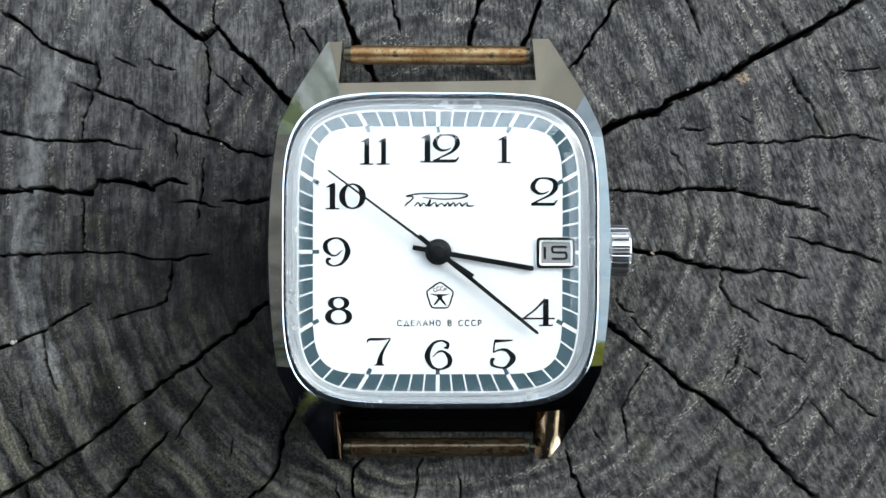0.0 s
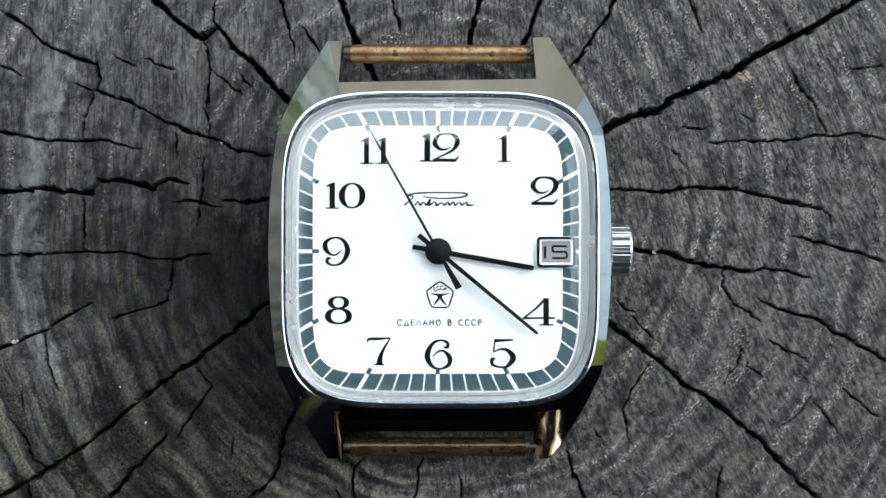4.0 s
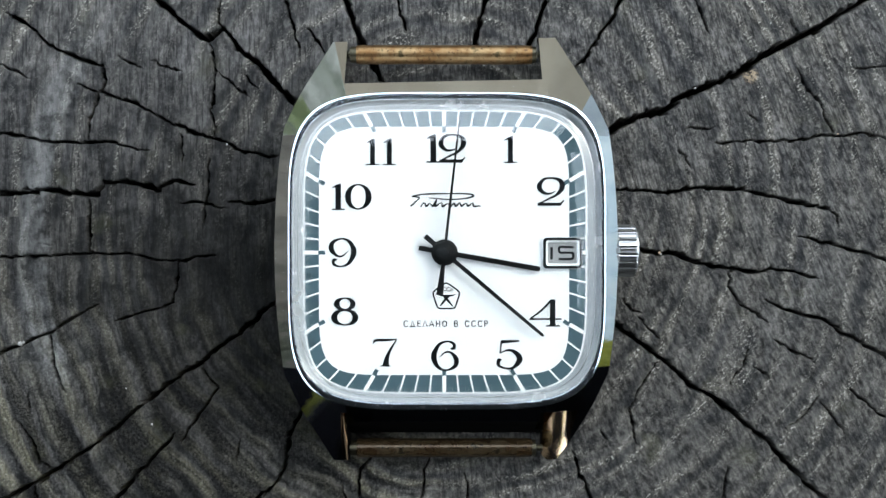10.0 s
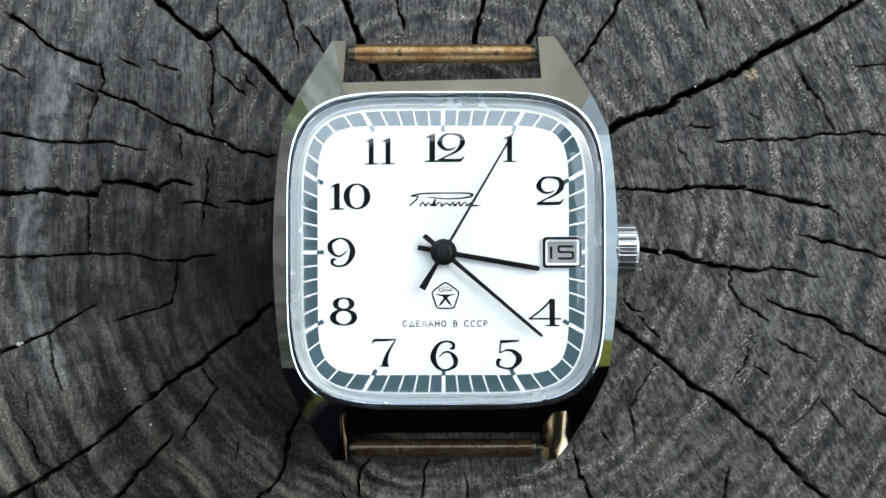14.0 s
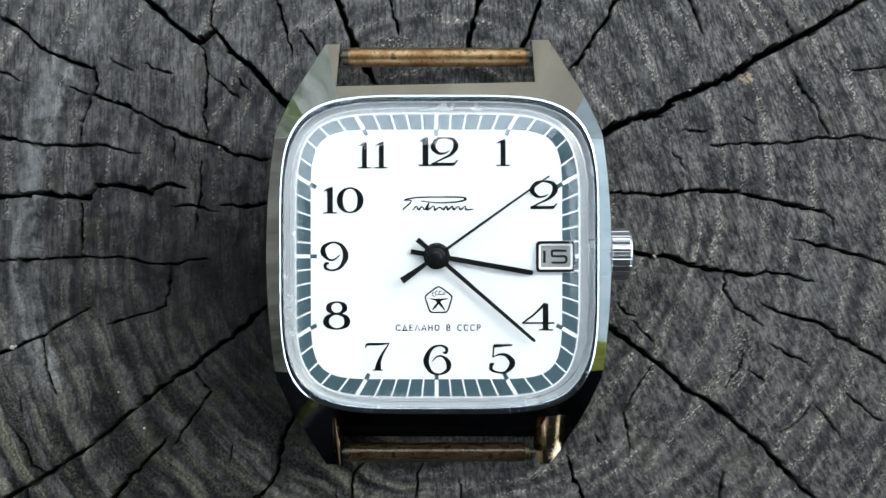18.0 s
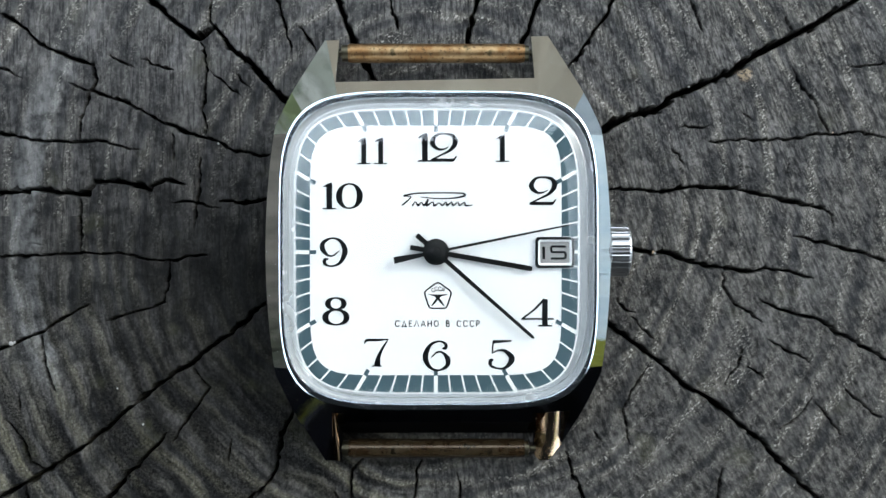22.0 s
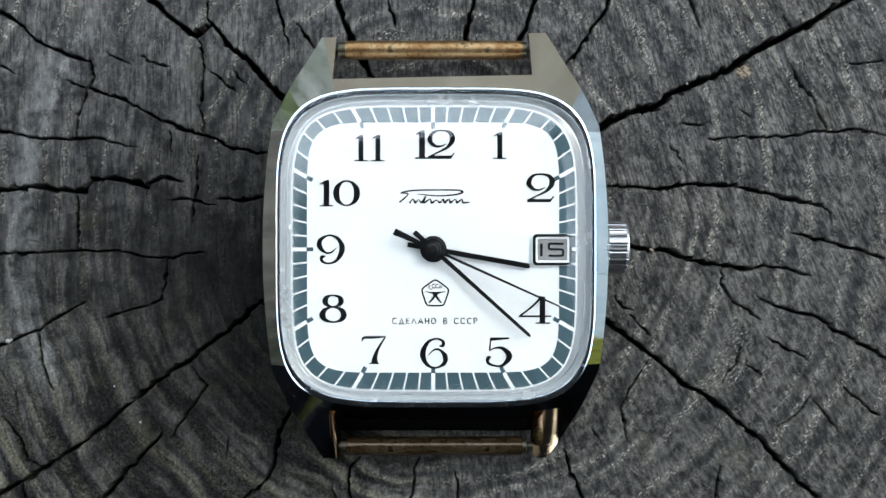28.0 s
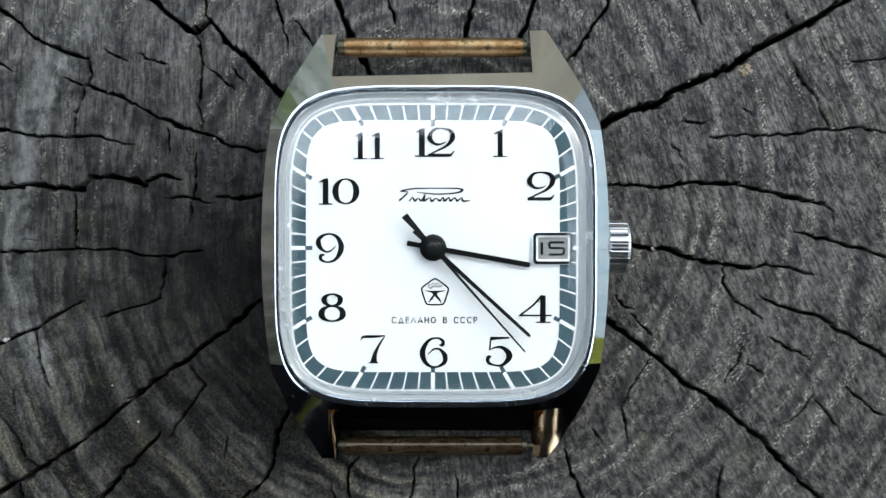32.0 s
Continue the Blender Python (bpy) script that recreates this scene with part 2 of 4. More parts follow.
def chrome(name, base=(0.62, 0.62, 0.61), rough=0.04, scratch=0.00001, worn=0.0):
    """Polished metal with tiny pits, hair scratches and slightly wavy facets."""
    m = Nodes(name)
    p = m.mm()
    x, y, z = m.split(p)
    fine = m.noise(p, 6.0, 4, 0.7)
    wide = m.noise(p, 0.5, 3)
    hair = m.noise(m.join(m.math("MULTIPLY", m.math("ADD", x, y), 9.0), m.math("MULTIPLY", m.math("SUBTRACT", x, y), 0.7), z), 1.0, 3, 0.7)
    pit = m.ramp(m.noise(p, 3.2 + worn, 2, 0.5), 0.77 - 0.08 * worn, 0.82 - 0.06 * worn)
    rg = m.math("ADD", m.math("MULTIPLY", m.ramp(wide, 0.45, 0.75), 0.04), rough)
    rg = m.math("ADD", rg, m.math("MULTIPLY", m.ramp(hair, 0.62, 0.72), 0.16))
    rg = m.math("ADD", rg, m.math("MULTIPLY", pit, 0.2))
    col = m.mix(m.math("MULTIPLY", m.ramp(fine, 0.58, 0.75), 0.3), base, (0.34, 0.33, 0.32))
    h = m.math("ADD", m.math("MULTIPLY", fine, 0.25), m.math("MULTIPLY", m.noise(p, 0.28, 2), 5.0))
    h = m.math("ADD", h, m.math("MULTIPLY", pit, 0.6 - 0.35 * worn))
    m.bump(h, 0.5, scratch)
    return m.set(Base_Color=col, Metallic=1.0, Roughness=rg)


def brass(name="tarnished brass", dim=1.0, rough=0.32, metal=1.0):
    m = Nodes(name)
    p = m.mm()
    a, b = m.noise(p, 0.55, 4, 0.6), m.noise(p, 2.6, 4, 0.65)
    x, y, z = m.split(p)
    c = m.noise(m.join(m.math("MULTIPLY", x, 0.3), m.math("MULTIPLY", y, 1.6), m.math("MULTIPLY", z, 1.6)), 1.0, 3, 0.6)
    col = m.mix(m.ramp(a, 0.35, 0.65), (0.28, 0.145, 0.055), (0.46, 0.30, 0.145))
    col = m.mix(m.math("MULTIPLY", m.ramp(c, 0.52, 0.66), 0.7), col, (0.40, 0.22, 0.09))
    col = m.mix(m.math("MULTIPLY", m.ramp(b, 0.55, 0.68), 0.85), col, (0.06, 0.035, 0.02))
    col = m.mix(m.math("MULTIPLY", m.ramp(a, 0.62, 0.72), 0.8), col, (0.05, 0.045, 0.02))
    col = m.mix(1.0, col, (dim, dim * (1.15 - 0.15 * dim), dim * (1.4 - 0.4 * dim)), "MULTIPLY")
    m.bump(b, 0.3, 0.00004)
    return m.set(Base_Color=col, Metallic=metal, Roughness=m.math("ADD", m.math("MULTIPLY", b, 0.3), rough))


def plain(name, colour, rough, spec=0.5, grain=0.0):
    m = Nodes(name)
    if grain:
        n = m.noise(m.mm(), 3.0, 4, 0.6)
        dark = tuple(c * (1 - grain) for c in colour)
        return m.set(Base_Color=m.mix(n, dark, colour), Roughness=rough, Specular_IOR_Level=spec)
    return m.set(Base_Color=colour, Roughness=rough, Specular_IOR_Level=spec)


def acrylic():
    m = Nodes("clear acrylic")
    p = m.mm()
    x, y, z = m.split(p)
    # scuffed towards the rim
    edge = m.math("MAXIMUM", m.math("ABSOLUTE", m.math("ADD", x, -0.3)), m.math("ABSOLUTE", m.math("ADD", y, -0.15)))
    rim = m.math("MULTIPLY", m.ramp(edge, 12.9, 15.0), m.math("ADD", m.math("MULTIPLY", m.noise(p, 0.3, 3), 0.25), 0.10))
    return m.set(Base_Color=(0.98, 0.985, 0.985), Roughness=m.math("ADD", rim, 0.01), IOR=1.56, Transmission_Weight=1.0)


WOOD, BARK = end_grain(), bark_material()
STEEL = chrome("polished steel", (0.84, 0.83, 0.81), 0.02, 0.000006, 0.5)
BEZEL = chrome("chromed bezel", (0.86, 0.93, 1.0), 0.17, 0.000012, 1.0)
CROWN = chrome("chromed crown", (0.46, 0.47, 0.48), 0.30)
DARK_STEEL = chrome("dull grey steel", (0.07, 0.065, 0.045), 0.42)
# The lower sleeve's brass is darkened to stand for the dark it reflects.
BRASS, SHADED_BRASS = brass(dim=0.64), brass("shaded brass", 0.15, 0.04, 0.6)
# Shade in the gap between the lower lugs, put into the colour.
GAP_SHADE = plain("black gap shade", (0.002, 0.002, 0.0022), 0.7, 0.03, 0.5)
# Gold reflection in the lugs' inner edges, put into the base colour.
GOLD = chrome("gold reflection tint", (0.90, 0.66, 0.43), 0.08, 0.00003)
WHITE = plain("white lacquer", (0.815, 0.838, 0.848), 0.35, 0.4, 0.03)
RING = plain("blue-grey lacquer", (0.058, 0.106, 0.130), 0.5, 0.2, 0.25)
MARK = plain("white print", (0.85, 0.87, 0.87), 0.5)
INK = plain("black print", (0.008, 0.010, 0.012), 0.6, 0.06)
HAND = plain("black lacquer", (0.006, 0.007, 0.008), 0.3, 0.25)
SILVER = plain("silver date disc", (0.27, 0.275, 0.28), 0.4, 0.5, 0.1)
REHAUT = plain("grey inner ring", (0.29, 0.32, 0.34), 0.3, 0.6, 0.05)
ACRYLIC = acrylic()

# ---------------------------------------------------------------- mesh helpers (millimetres in, metres out)


def empty(name, label, category, **kw):
    ob = new(name)
    ob.empty_display_size = 0.01
    return tagged(ob, label, category, **kw)


def part(name, bm, material, parent=None, label="", smooth=False):
    for v in bm.verts:
        v.co *= 0.001
    me = bpy.data.meshes.new(name)
    bm.to_mesh(me)
    bm.free()
    if smooth:
        me.shade_smooth()
        me.set_sharp_from_angle(angle=radians(24))
    me.materials.append(material)
    ob = new(name, me)
    ob.parent = parent
    return tagged(ob, label)


def squircle(a, b, n, cx=0.0, cy=0.0, count=192):
    """A rounded square of half sizes a and b; the larger n, the tighter its corners."""
    pts = []
    for i in range(count):
        t = 2 * math.pi * i / count
        c, s = math.cos(t), math.sin(t)
        k = (abs(c) ** n + abs(s) ** n) ** (-1 / n)
        pts.append((cx + a * k * c, cy + b * k * s))
    return pts


def loft(rings, close_top=False, close_bottom=False, loop=False):
    """Skin over equal rings, each (outline, height)."""
    bm = bmesh.new()
    rows = [[bm.verts.new((x, y, z)) for x, y in pts] for pts, z in rings]
    pairs = list(zip(rows, rows[1:])) + ([(rows[-1], rows[0])] if loop else [])
    for lo, hi in pairs:
        for i in range(len(lo)):
            j = (i + 1) % len(lo)
            bm.faces.new((lo[i], lo[j], hi[j], hi[i]))
    if close_top:
        bm.faces.new(rows[-1])
    if close_bottom:
        bm.faces.new(rows[0][::-1])
    bmesh.ops.recalc_face_normals(bm, faces=bm.faces)
    return bm


def slab(points, z0, z1, bm=None):
    """A flat plate with the given outline."""
    bm = bm or bmesh.new()
    lo = [bm.verts.new((x, y, z0)) for x, y in points]
    hi = [bm.verts.new((x, y, z1)) for x, y in points]
    bm.faces.new(hi)
    bm.faces.new(lo[::-1])
    for i in range(len(lo)):
        j = (i + 1) % len(lo)
        bm.faces.new((lo[i], lo[j], hi[j], hi[i]))
    return bm


def smooth_line(points, steps=8, closed=False):
    """Catmull-Rom through (x, y, width)."""
    pts = [Vector(p) for p in points]
    if not closed:
        pts = [2 * pts[0] - pts[1], *pts, 2 * pts[-1] - pts[-2]]
    else:
        pts = [pts[-1], *pts, pts[0], pts[1]]
    out = []
    for a, b, c, d in zip(pts, pts[1:], pts[2:], pts[3:]):
        for k in range(steps):
            t = k / steps
            out.append(0.5 * ((2 * b) + (c - a) * t + (2 * a - 5 * b + 4 * c - d) * t * t + (3 * b - a - 3 * c + d) * t ** 3))
    if not closed:
        out.append(pts[-2].copy())
    return out


def ribbon(bm, line, z0, z1, closed=False):
    """A pen stroke of changing width, with thickness, along (x, y, width) points."""
    n = len(line)
    rows = []
    for i, p in enumerate(line):
        a = line[(i - 1) % n] if closed or i else p
        b = line[(i + 1) % n] if closed or i < n - 1 else p
        d = Vector((b.x - a.x, b.y - a.y))
        d = d.normalized() if d.length else Vector((1, 0))
        w = max(p.z, 0.01) / 2
        l, r = (p.x - d.y * w, p.y + d.x * w), (p.x + d.y * w, p.y - d.x * w)
        rows.append([bm.verts.new((*l, z0)), bm.verts.new((*l, z1)), bm.verts.new((*r, z1)), bm.verts.new((*r, z0))])
    for i in range(n if closed else n - 1):
        a, b = rows[i], rows[(i + 1) % n]
        for k in range(4):
            bm.faces.new((a[k], b[k], b[(k + 1) % 4], a[(k + 1) % 4]))
    if not closed:
        bm.faces.new(rows[0])
        bm.faces.new(rows[-1][::-1])
    return bm


def lathe(profile, count=32):
    """A turned part about the x axis; profile rows are (x, radius)."""
    return loft_x([[(x, r * math.cos(2 * math.pi * i / count), r * math.sin(2 * math.pi * i / count)) for i in range(count)]
                   for x, r in profile])


def loft_x(rings):
    bm = bmesh.new()
    rows = [[bm.verts.new(p) for p in ring] for ring in rings]
    for lo, hi in zip(rows, rows[1:]):
        for i in range(len(lo)):
            j = (i + 1) % len(lo)
            bm.faces.new((lo[i], lo[j], hi[j], hi[i]))
    bm.faces.new(rows[-1])
    bm.faces.new(rows[0][::-1])
    bmesh.ops.recalc_face_normals(bm, faces=bm.faces)
    return bm


# ---------------------------------------------------------------- ground, and unseen surroundings added for reflections
def sheet(name, corners, material, label, category):
    me = bpy.data.meshes.new(name)
    me.from_pydata(corners, [], [tuple(range(len(corners)))])
    me.materials.append(material)
    return tagged(new(name, me), label, category, kind="structure")


def ground_material():
    m = Nodes("trodden grass")
    p = m.mm()
    a, b = m.noise(p, 0.004, 4), m.noise(p, 0.08, 4, 0.7)
    col = m.mix(m.ramp(a, 0.4, 0.6), (0.05, 0.07, 0.02), (0.09, 0.075, 0.045))
    return m.set(Base_Color=m.mix(b, (0.02, 0.03, 0.01), col), Roughness=0.95)


def wall_material(name, dark, light, gloss=0.5):
    """Boards of the added walls and roof: streaks along each board, and a tone of its own for every board."""
    m = Nodes(name)
    p = m.mm()
    x, y, z = m.split(p)
    n = m.noise(m.join(m.math("MULTIPLY", x, 0.013), 0.0, m.math("MULTIPLY", z, 0.004)), 1.0, 4, 0.6)
    own = m.tree.nodes.new("ShaderNodeNewGeometry").outputs["Random Per Island"]
    tone = m.math("ADD", m.math("MULTIPLY", m.ramp(n, 0.32, 0.68), 0.55), m.math("MULTIPLY", own, 0.45))
    return m.set(Base_Color=m.mix(tone, dark, light), Roughness=0.8, Specular_IOR_Level=gloss)


GROUND_Z = -0.32
sheet("ground", [(-300, -300, GROUND_Z), (300, -300, GROUND_Z), (300, 300, GROUND_Z), (-300, 300, GROUND_Z)],
      ground_material(), "trodden grassy ground round the stump", "ground")


def boards(name, first, count, height, place, material, label, wide=150):
    """A stretch of upright boards from the ground to the given height."""
    bm = bmesh.new()
    for i in range(first, first + count):
        x0 = i * wide
        slab([(x0, 0), (x0 + wide - 5, 0), (x0 + wide - 5, 30), (x0, 30)], GROUND_Z * 1000, height, bm)
    # rails and lining behind them
    slab([(first * wide, 31), ((first + count) * wide - 5, 31), ((first + count) * wide - 5, 45), (first * wide, 45)], GROUND_Z * 1000, height - 20, bm)
    bmesh.ops.recalc_face_normals(bm, faces=bm.faces)
    ob = part(name, bm, material)
    ob.matrix_world = place
    tagged(ob, label, "wall", kind="structure")


EAVE = 1750      # the front of the roof is narrower
ADDED_SHELL = pose(0, 0, 0, 0, 0, 18)      # the added walls and roof stand askew


def added_shell():
    """Unseen open-fronted dark walls with two gaps, and boarded roof, added to block light."""
    near_black = wall_material("near-black boards", (0.0025, 0.0028, 0.0045), (0.005, 0.006, 0.0095), 0.1)
    dark = "unseen dark boards, added to block light and darken reflections"
    boards("added_wall_south", -32, 32, 2240, ADDED_SHELL @ pose(2.1, -6.5, 0), near_black, dark)
    boards("added_wall_east", 0, 24, 2240, ADDED_SHELL @ pose(2.1, -5.62, 0, 0, 0, 90), near_black, dark)
    boards("added_wall_southeast", -5, 5, 2240, ADDED_SHELL @ pose(2.1, -5.68, 0, 0, 0, 90), near_black, dark)
    boards("added_wall_west", -32, 32, 2240, ADDED_SHELL @ pose(-2.7, -1.77, 0, 0, 0, 90), near_black, dark)
    boards("added_wall_front", 0, 10, 720, ADDED_SHELL @ pose(-2.7, -1.72, 0, 0, 0, 90), near_black, dark)
    bm = bmesh.new()
    for i in range(52):
        y0 = -6622 + 143 * i
        x1 = 2170 if y0 < -1900 else EAVE
        slab([(-2900, y0), (x1, y0), (x1, y0 + 139), (-2900, y0 + 139)], 2250, 2275, bm)
    for y1, z0, z1 in ((810, 2402, 2430), (740, 2276.5, 2284)):
        slab([(-2900, -6622), (2170, -6622), (2170, -1765), (EAVE, -1765), (EAVE, y1), (-2900, y1)], z0, z1, bm)
    for x, y1 in ((-2850, 800), (-1600, 800), (-350, 800), (900, 800), (EAVE - 90, 800), (2080, -1790)):
        slab([(x, -6600), (x + 70, -6600), (x + 70, y1), (x, y1)], 2286, 2400, bm)
    bmesh.ops.recalc_face_normals(bm, faces=bm.faces)
    ob = part("ceiling", bm, wall_material("dark roof boards", (0.008, 0.009, 0.013), (0.019, 0.022, 0.032), 0.1))
    ob.matrix_world = ADDED_SHELL
    tagged(ob, "unseen dark roof, added to block light and darken reflections", "ceiling", kind="structure")


def grass_clump(name, seed, count, az, dist, tall, dark, light, label):
    """Unseen tall grass added for its reflection: bearings az, distances dist from the stump."""
    rnd = random.Random(seed)
    bm = bmesh.new()
    for i in range(count):
        a, d = radians(rnd.uniform(*az)), rnd.uniform(*dist)
        x, y, h = d * math.cos(a), d * math.sin(a), rnd.uniform(*tall)
        t, w = rnd.uniform(0, math.pi), rnd.uniform(10, 26)
        lx, ly = rnd.gauss(0, 120), rnd.gauss(0, 120)
        c, s = w * math.cos(t), w * math.sin(t)
        z = GROUND_Z * 1000 - 5
        q = [bm.verts.new(p) for p in ((x - c, y - s, z), (x + c, y + s, z), (x + lx * 0.4 + c * 0.7, y + ly * 0.4 + s * 0.7, z + h * 0.6), (x + lx, y + ly, z + h),
                                       (x + lx * 0.4 - c * 0.7, y + ly * 0.4 - s * 0.7, z + h * 0.6))]
        bm.faces.new(q)
    m = Nodes(name)
    n = m.noise(m.mm(), 0.006, 3)
    ob = part("reflected_grass", bm, m.set(Base_Color=m.mix(n, dark, light), Roughness=0.7))
    tagged(ob, label, "grass", kind="stuff")


added_shell()
# Unseen boards on the other sides, coloured for the reflections in the steel.
boards("reflected_wall_north", -14, 31, 1150, pose(0, 2.6, 0), wall_material("pale taupe boards", (0.34, 0.285, 0.215), (0.44, 0.385, 0.30)), "unseen taupe boards, added for reflections in the case")
boards("reflected_wall_corner", -14, 28, 1150, pose(-2.45, 1.75, 0, 0, 0, 52), wall_material("mottled green boards", (0.05, 0.085, 0.03), (0.66, 0.65, 0.62)), "unseen mottled green boards, added for reflections in the case", 75)
boards("reflected_wall_northeast", -11, 11, 1000, pose(2.9, 1.0, 0, 0, 0, -72), wall_material("slate boards", (0.34, 0.39, 0.44), (0.54, 0.61, 0.66)), "unseen slate blue boards, added for reflections in the case")
boards("reflected_wall_east", 0, 11, 1150, pose(2.9, 1.0, 0, 0, 0, -84), wall_material("pale blue boards", (0.62, 0.77, 0.87), (0.84, 0.92, 0.95)), "unseen pale blue boards, added for reflections in the case")
boards("reflected_wall_west", -8, 15, 1100, pose(-3.0, 0.2, 0, 0, 0, 90), wall_material("grey-brown boards", (0.045, 0.043, 0.038), (0.150, 0.142, 0.125)), "unseen grey-brown boards, added for reflections in the case")
GREENERY = ((0.24, 0.27, 0.04), (0.52, 0.50, 0.10))
# Unseen grass added to give yellow-green and dark reflections in the case.
grass_clump("yellow-green grass", 11, 900, (334, 351), (3300, 4100), (1100, 1700), *GREENERY, "tall yellow-green grass beside the open shed")
grass_clump("fresh yellow-green grass", 12, 500, (222, 241), (4000, 4700), (1200, 1900), *GREENERY, "tall yellow-green grass at the shed's end")
grass_clump("light yellow-green grass", 14, 600, (303, 316), (7000, 7800), (1700, 2300), *GREENERY, "tall yellow-green grass behind the shed")
grass_clump("dark weeds", 15, 260, (189, 203), (2350, 2650), (500, 1100), (0.020, 0.026, 0.016), (0.05, 0.06, 0.035), "unseen dark weeds, added to soften a reflection edge")
grass_clump("grey-green grass", 13, 60, (136, 146), (1900, 2250), (500, 900), (0.16, 0.21, 0.09), (0.34, 0.40, 0.22), "unseen thin grey-green grass, added for reflection in the upper left lug")

# ---------------------------------------------------------------- the stump
CRACKS = []


def crack(*points):
    """A split in the cut face: (x, y, width) along it, in millimetres."""
    CRACKS.append(points)


crack((-33.0, 29.1, 0.71), (-30.3, 26.5, 0.52), (-27.0, 24.1, 0.71), (-26.0, 24.7, 0.71), (-25.1, 25.4, 0.52), (-22.7, 22.7, 0.58), (-20.1, 20.3, 0.71), (-16.8, 16.9, 0.84), (-11.8, 11.8, 0.90))
crack((-25.3, 25.5, 0.19), (-25.5, 27.3, 0.19), (-25.1, 29.1, 0.19))
crack((-27.0, 24.0, 0.19), (-26.0, 22.2, 0.19), (-25.9, 19.6, 0.19), (-26.4, 15.8, 0.19), (-25.9, 13.2, 0.19))
crack((-49.8, 27.2, 0.26), (-46.3, 25.2, 0.26), (-45.3, 23.7, 0.26), (-41.8, 22.3, 0.26), (-38.6, 20.9, 0.26), (-38.5, 19.0, 0.26), (-39.2, 18.2, 0.26), (-35.8, 17.2, 0.26), (-32.9, 15.8, 0.26), (-30.4, 14.4, 0.26), (-27.8, 13.5, 0.26), (-24.6, 12.6, 0.26), (-22.7, 11.3, 0.26), (-18.8, 10.8, 0.26))
crack((-39.2, 18.2, 0.30), (-39.9, 16.4, 0.32), (-40.6, 12.8, 0.28))
crack((-50.7, 13.6, 0.26), (-46.3, 12.9, 0.26), (-41.2, 12.2, 0.26), (-40.6, 12.7, 0.23), (-37.4, 12.4, 0.18), (-33.4, 11.5, 0.13))
crack((-50.7, 6.5, 0.71), (-46.4, 7.0, 0.58), (-39.2, 6.7, 0.77), (-38.6, 7.8, 0.71), (-36.1, 8.1, 0.45), (-32.6, 7.1, 0.58), (-31.6, 7.9, 0.39), (-29.9, 8.0, 0.39), (-28.1, 7.6, 0.19))
crack((-40.1, 6.0, 0.38), (-40.2, 2.9, 0.36), (-40.1, -0.6, 0.30))
crack((-26.7, 10.6, 0.19), (-26.9, 7.4, 0.19), (-27.1, 2.6, 0.19))
crack((-30.1, 5.5, 0.19), (-26.9, 5.5, 0.19), (-24.3, 5.0, 0.19))
crack((-24.4, 5.8, 0.32), (-22.0, 5.5, 0.32), (-18.2, 5.9, 0.32))
crack((-29.6, 13.8, 0.16), (-29.9, 9.9, 0.16))
crack((-50.7, -0.8, 0.19), (-45.1, -0.3, 0.19), (-38.7, -0.1, 0.19), (-34.2, -0.4, 0.19), (-32.6, -1.0, 0.19), (-29.1, -1.0, 0.19), (-28.1, -0.6, 0.19), (-25.6, -0.4, 0.19))
crack((-30.1, -1.0, 0.19), (-30.5, -3.5, 0.19), (-30.9, -5.9, 0.19), (-34.3, -7.0, 0.19), (-37.5, -8.1, 0.19))
crack((-50.8, -11.6, 0.39), (-47.7, -10.2, 0.32), (-44.8, -9.2, 0.32), (-43.5, -8.0, 0.26), (-40.7, -7.0, 0.19), (-38.9, -6.0, 0.13))
crack((-44.8, -9.2, 0.34), (-44.8, -11.2, 0.34), (-44.2, -13.7, 0.34), (-43.1, -15.8, 0.30))
crack((-50.9, -28.7, 0.58), (-46.5, -26.3, 0.52), (-42.6, -24.0, 0.45), (-39.7, -22.1, 0.45), (-36.9, -19.5, 0.45), (-33.6, -16.8, 0.52), (-30.4, -14.5, 0.52), (-27.9, -12.8, 0.52), (-25.9, -11.1, 0.45), (-22.7, -8.6, 0.58), (-16.9, -4.4, 0.65))
crack((-48.9, -19.2, 0.40), (-46.8, -21.5, 0.44), (-46.2, -24.0, 0.44), (-44.4, -25.0, 0.40))
crack((-46.5, -26.0, 0.39), (-46.4, -28.5, 0.39))
crack((-27.9, -13.1, 0.19), (-25.9, -15.4, 0.19), (-27.2, -17.6, 0.19), (-29.8, -21.6, 0.19))
crack((-30.6, -20.5, 0.19), (-33.0, -23.4, 0.32), (-35.9, -26.6, 0.45), (-37.7, -28.6, 0.52))
crack((-15.3, -16.7, 0.39), (-17.6, -20.9, 0.39), (-17.9, -23.4, 0.39), (-18.9, -26.0, 0.39), (-21.6, -28.6, 0.39))
crack((-8.0, -22.8, 0.19), (-9.5, -24.8, 0.19), (-9.6, -28.6, 0.19))
crack((-1.7, -23.3, 0.26), (-2.3, -25.4, 0.26), (-2.6, -28.6, 0.26))
crack((16.5, 12.6, 0.97), (18.8, 13.7, 0.97), (22.3, 15.5, 0.97), (25.2, 16.1, 0.92), (28.1, 18.1, 0.90), (33.3, 20.3, 0.87), (38.4, 23.5, 0.82), (42.3, 25.1, 0.77), (45.5, 27.4, 0.77), (49.0, 29.3, 0.77))
crack((19.1, 7.1, 0.32), (23.6, 6.8, 0.32), (26.8, 6.8, 0.32), (28.4, 7.3, 0.32), (33.9, 7.1, 0.36), (37.2, 6.3, 0.39), (41.0, 5.6, 0.37), (44.0, 4.9, 0.31), (44.9, 4.1, 0.25), (45.1, 2.8, 0.19))
crack((20.8, 29.2, 0.32), (19.1, 26.7, 0.32), (17.5, 23.8, 0.32), (14.9, 20.6, 0.32))
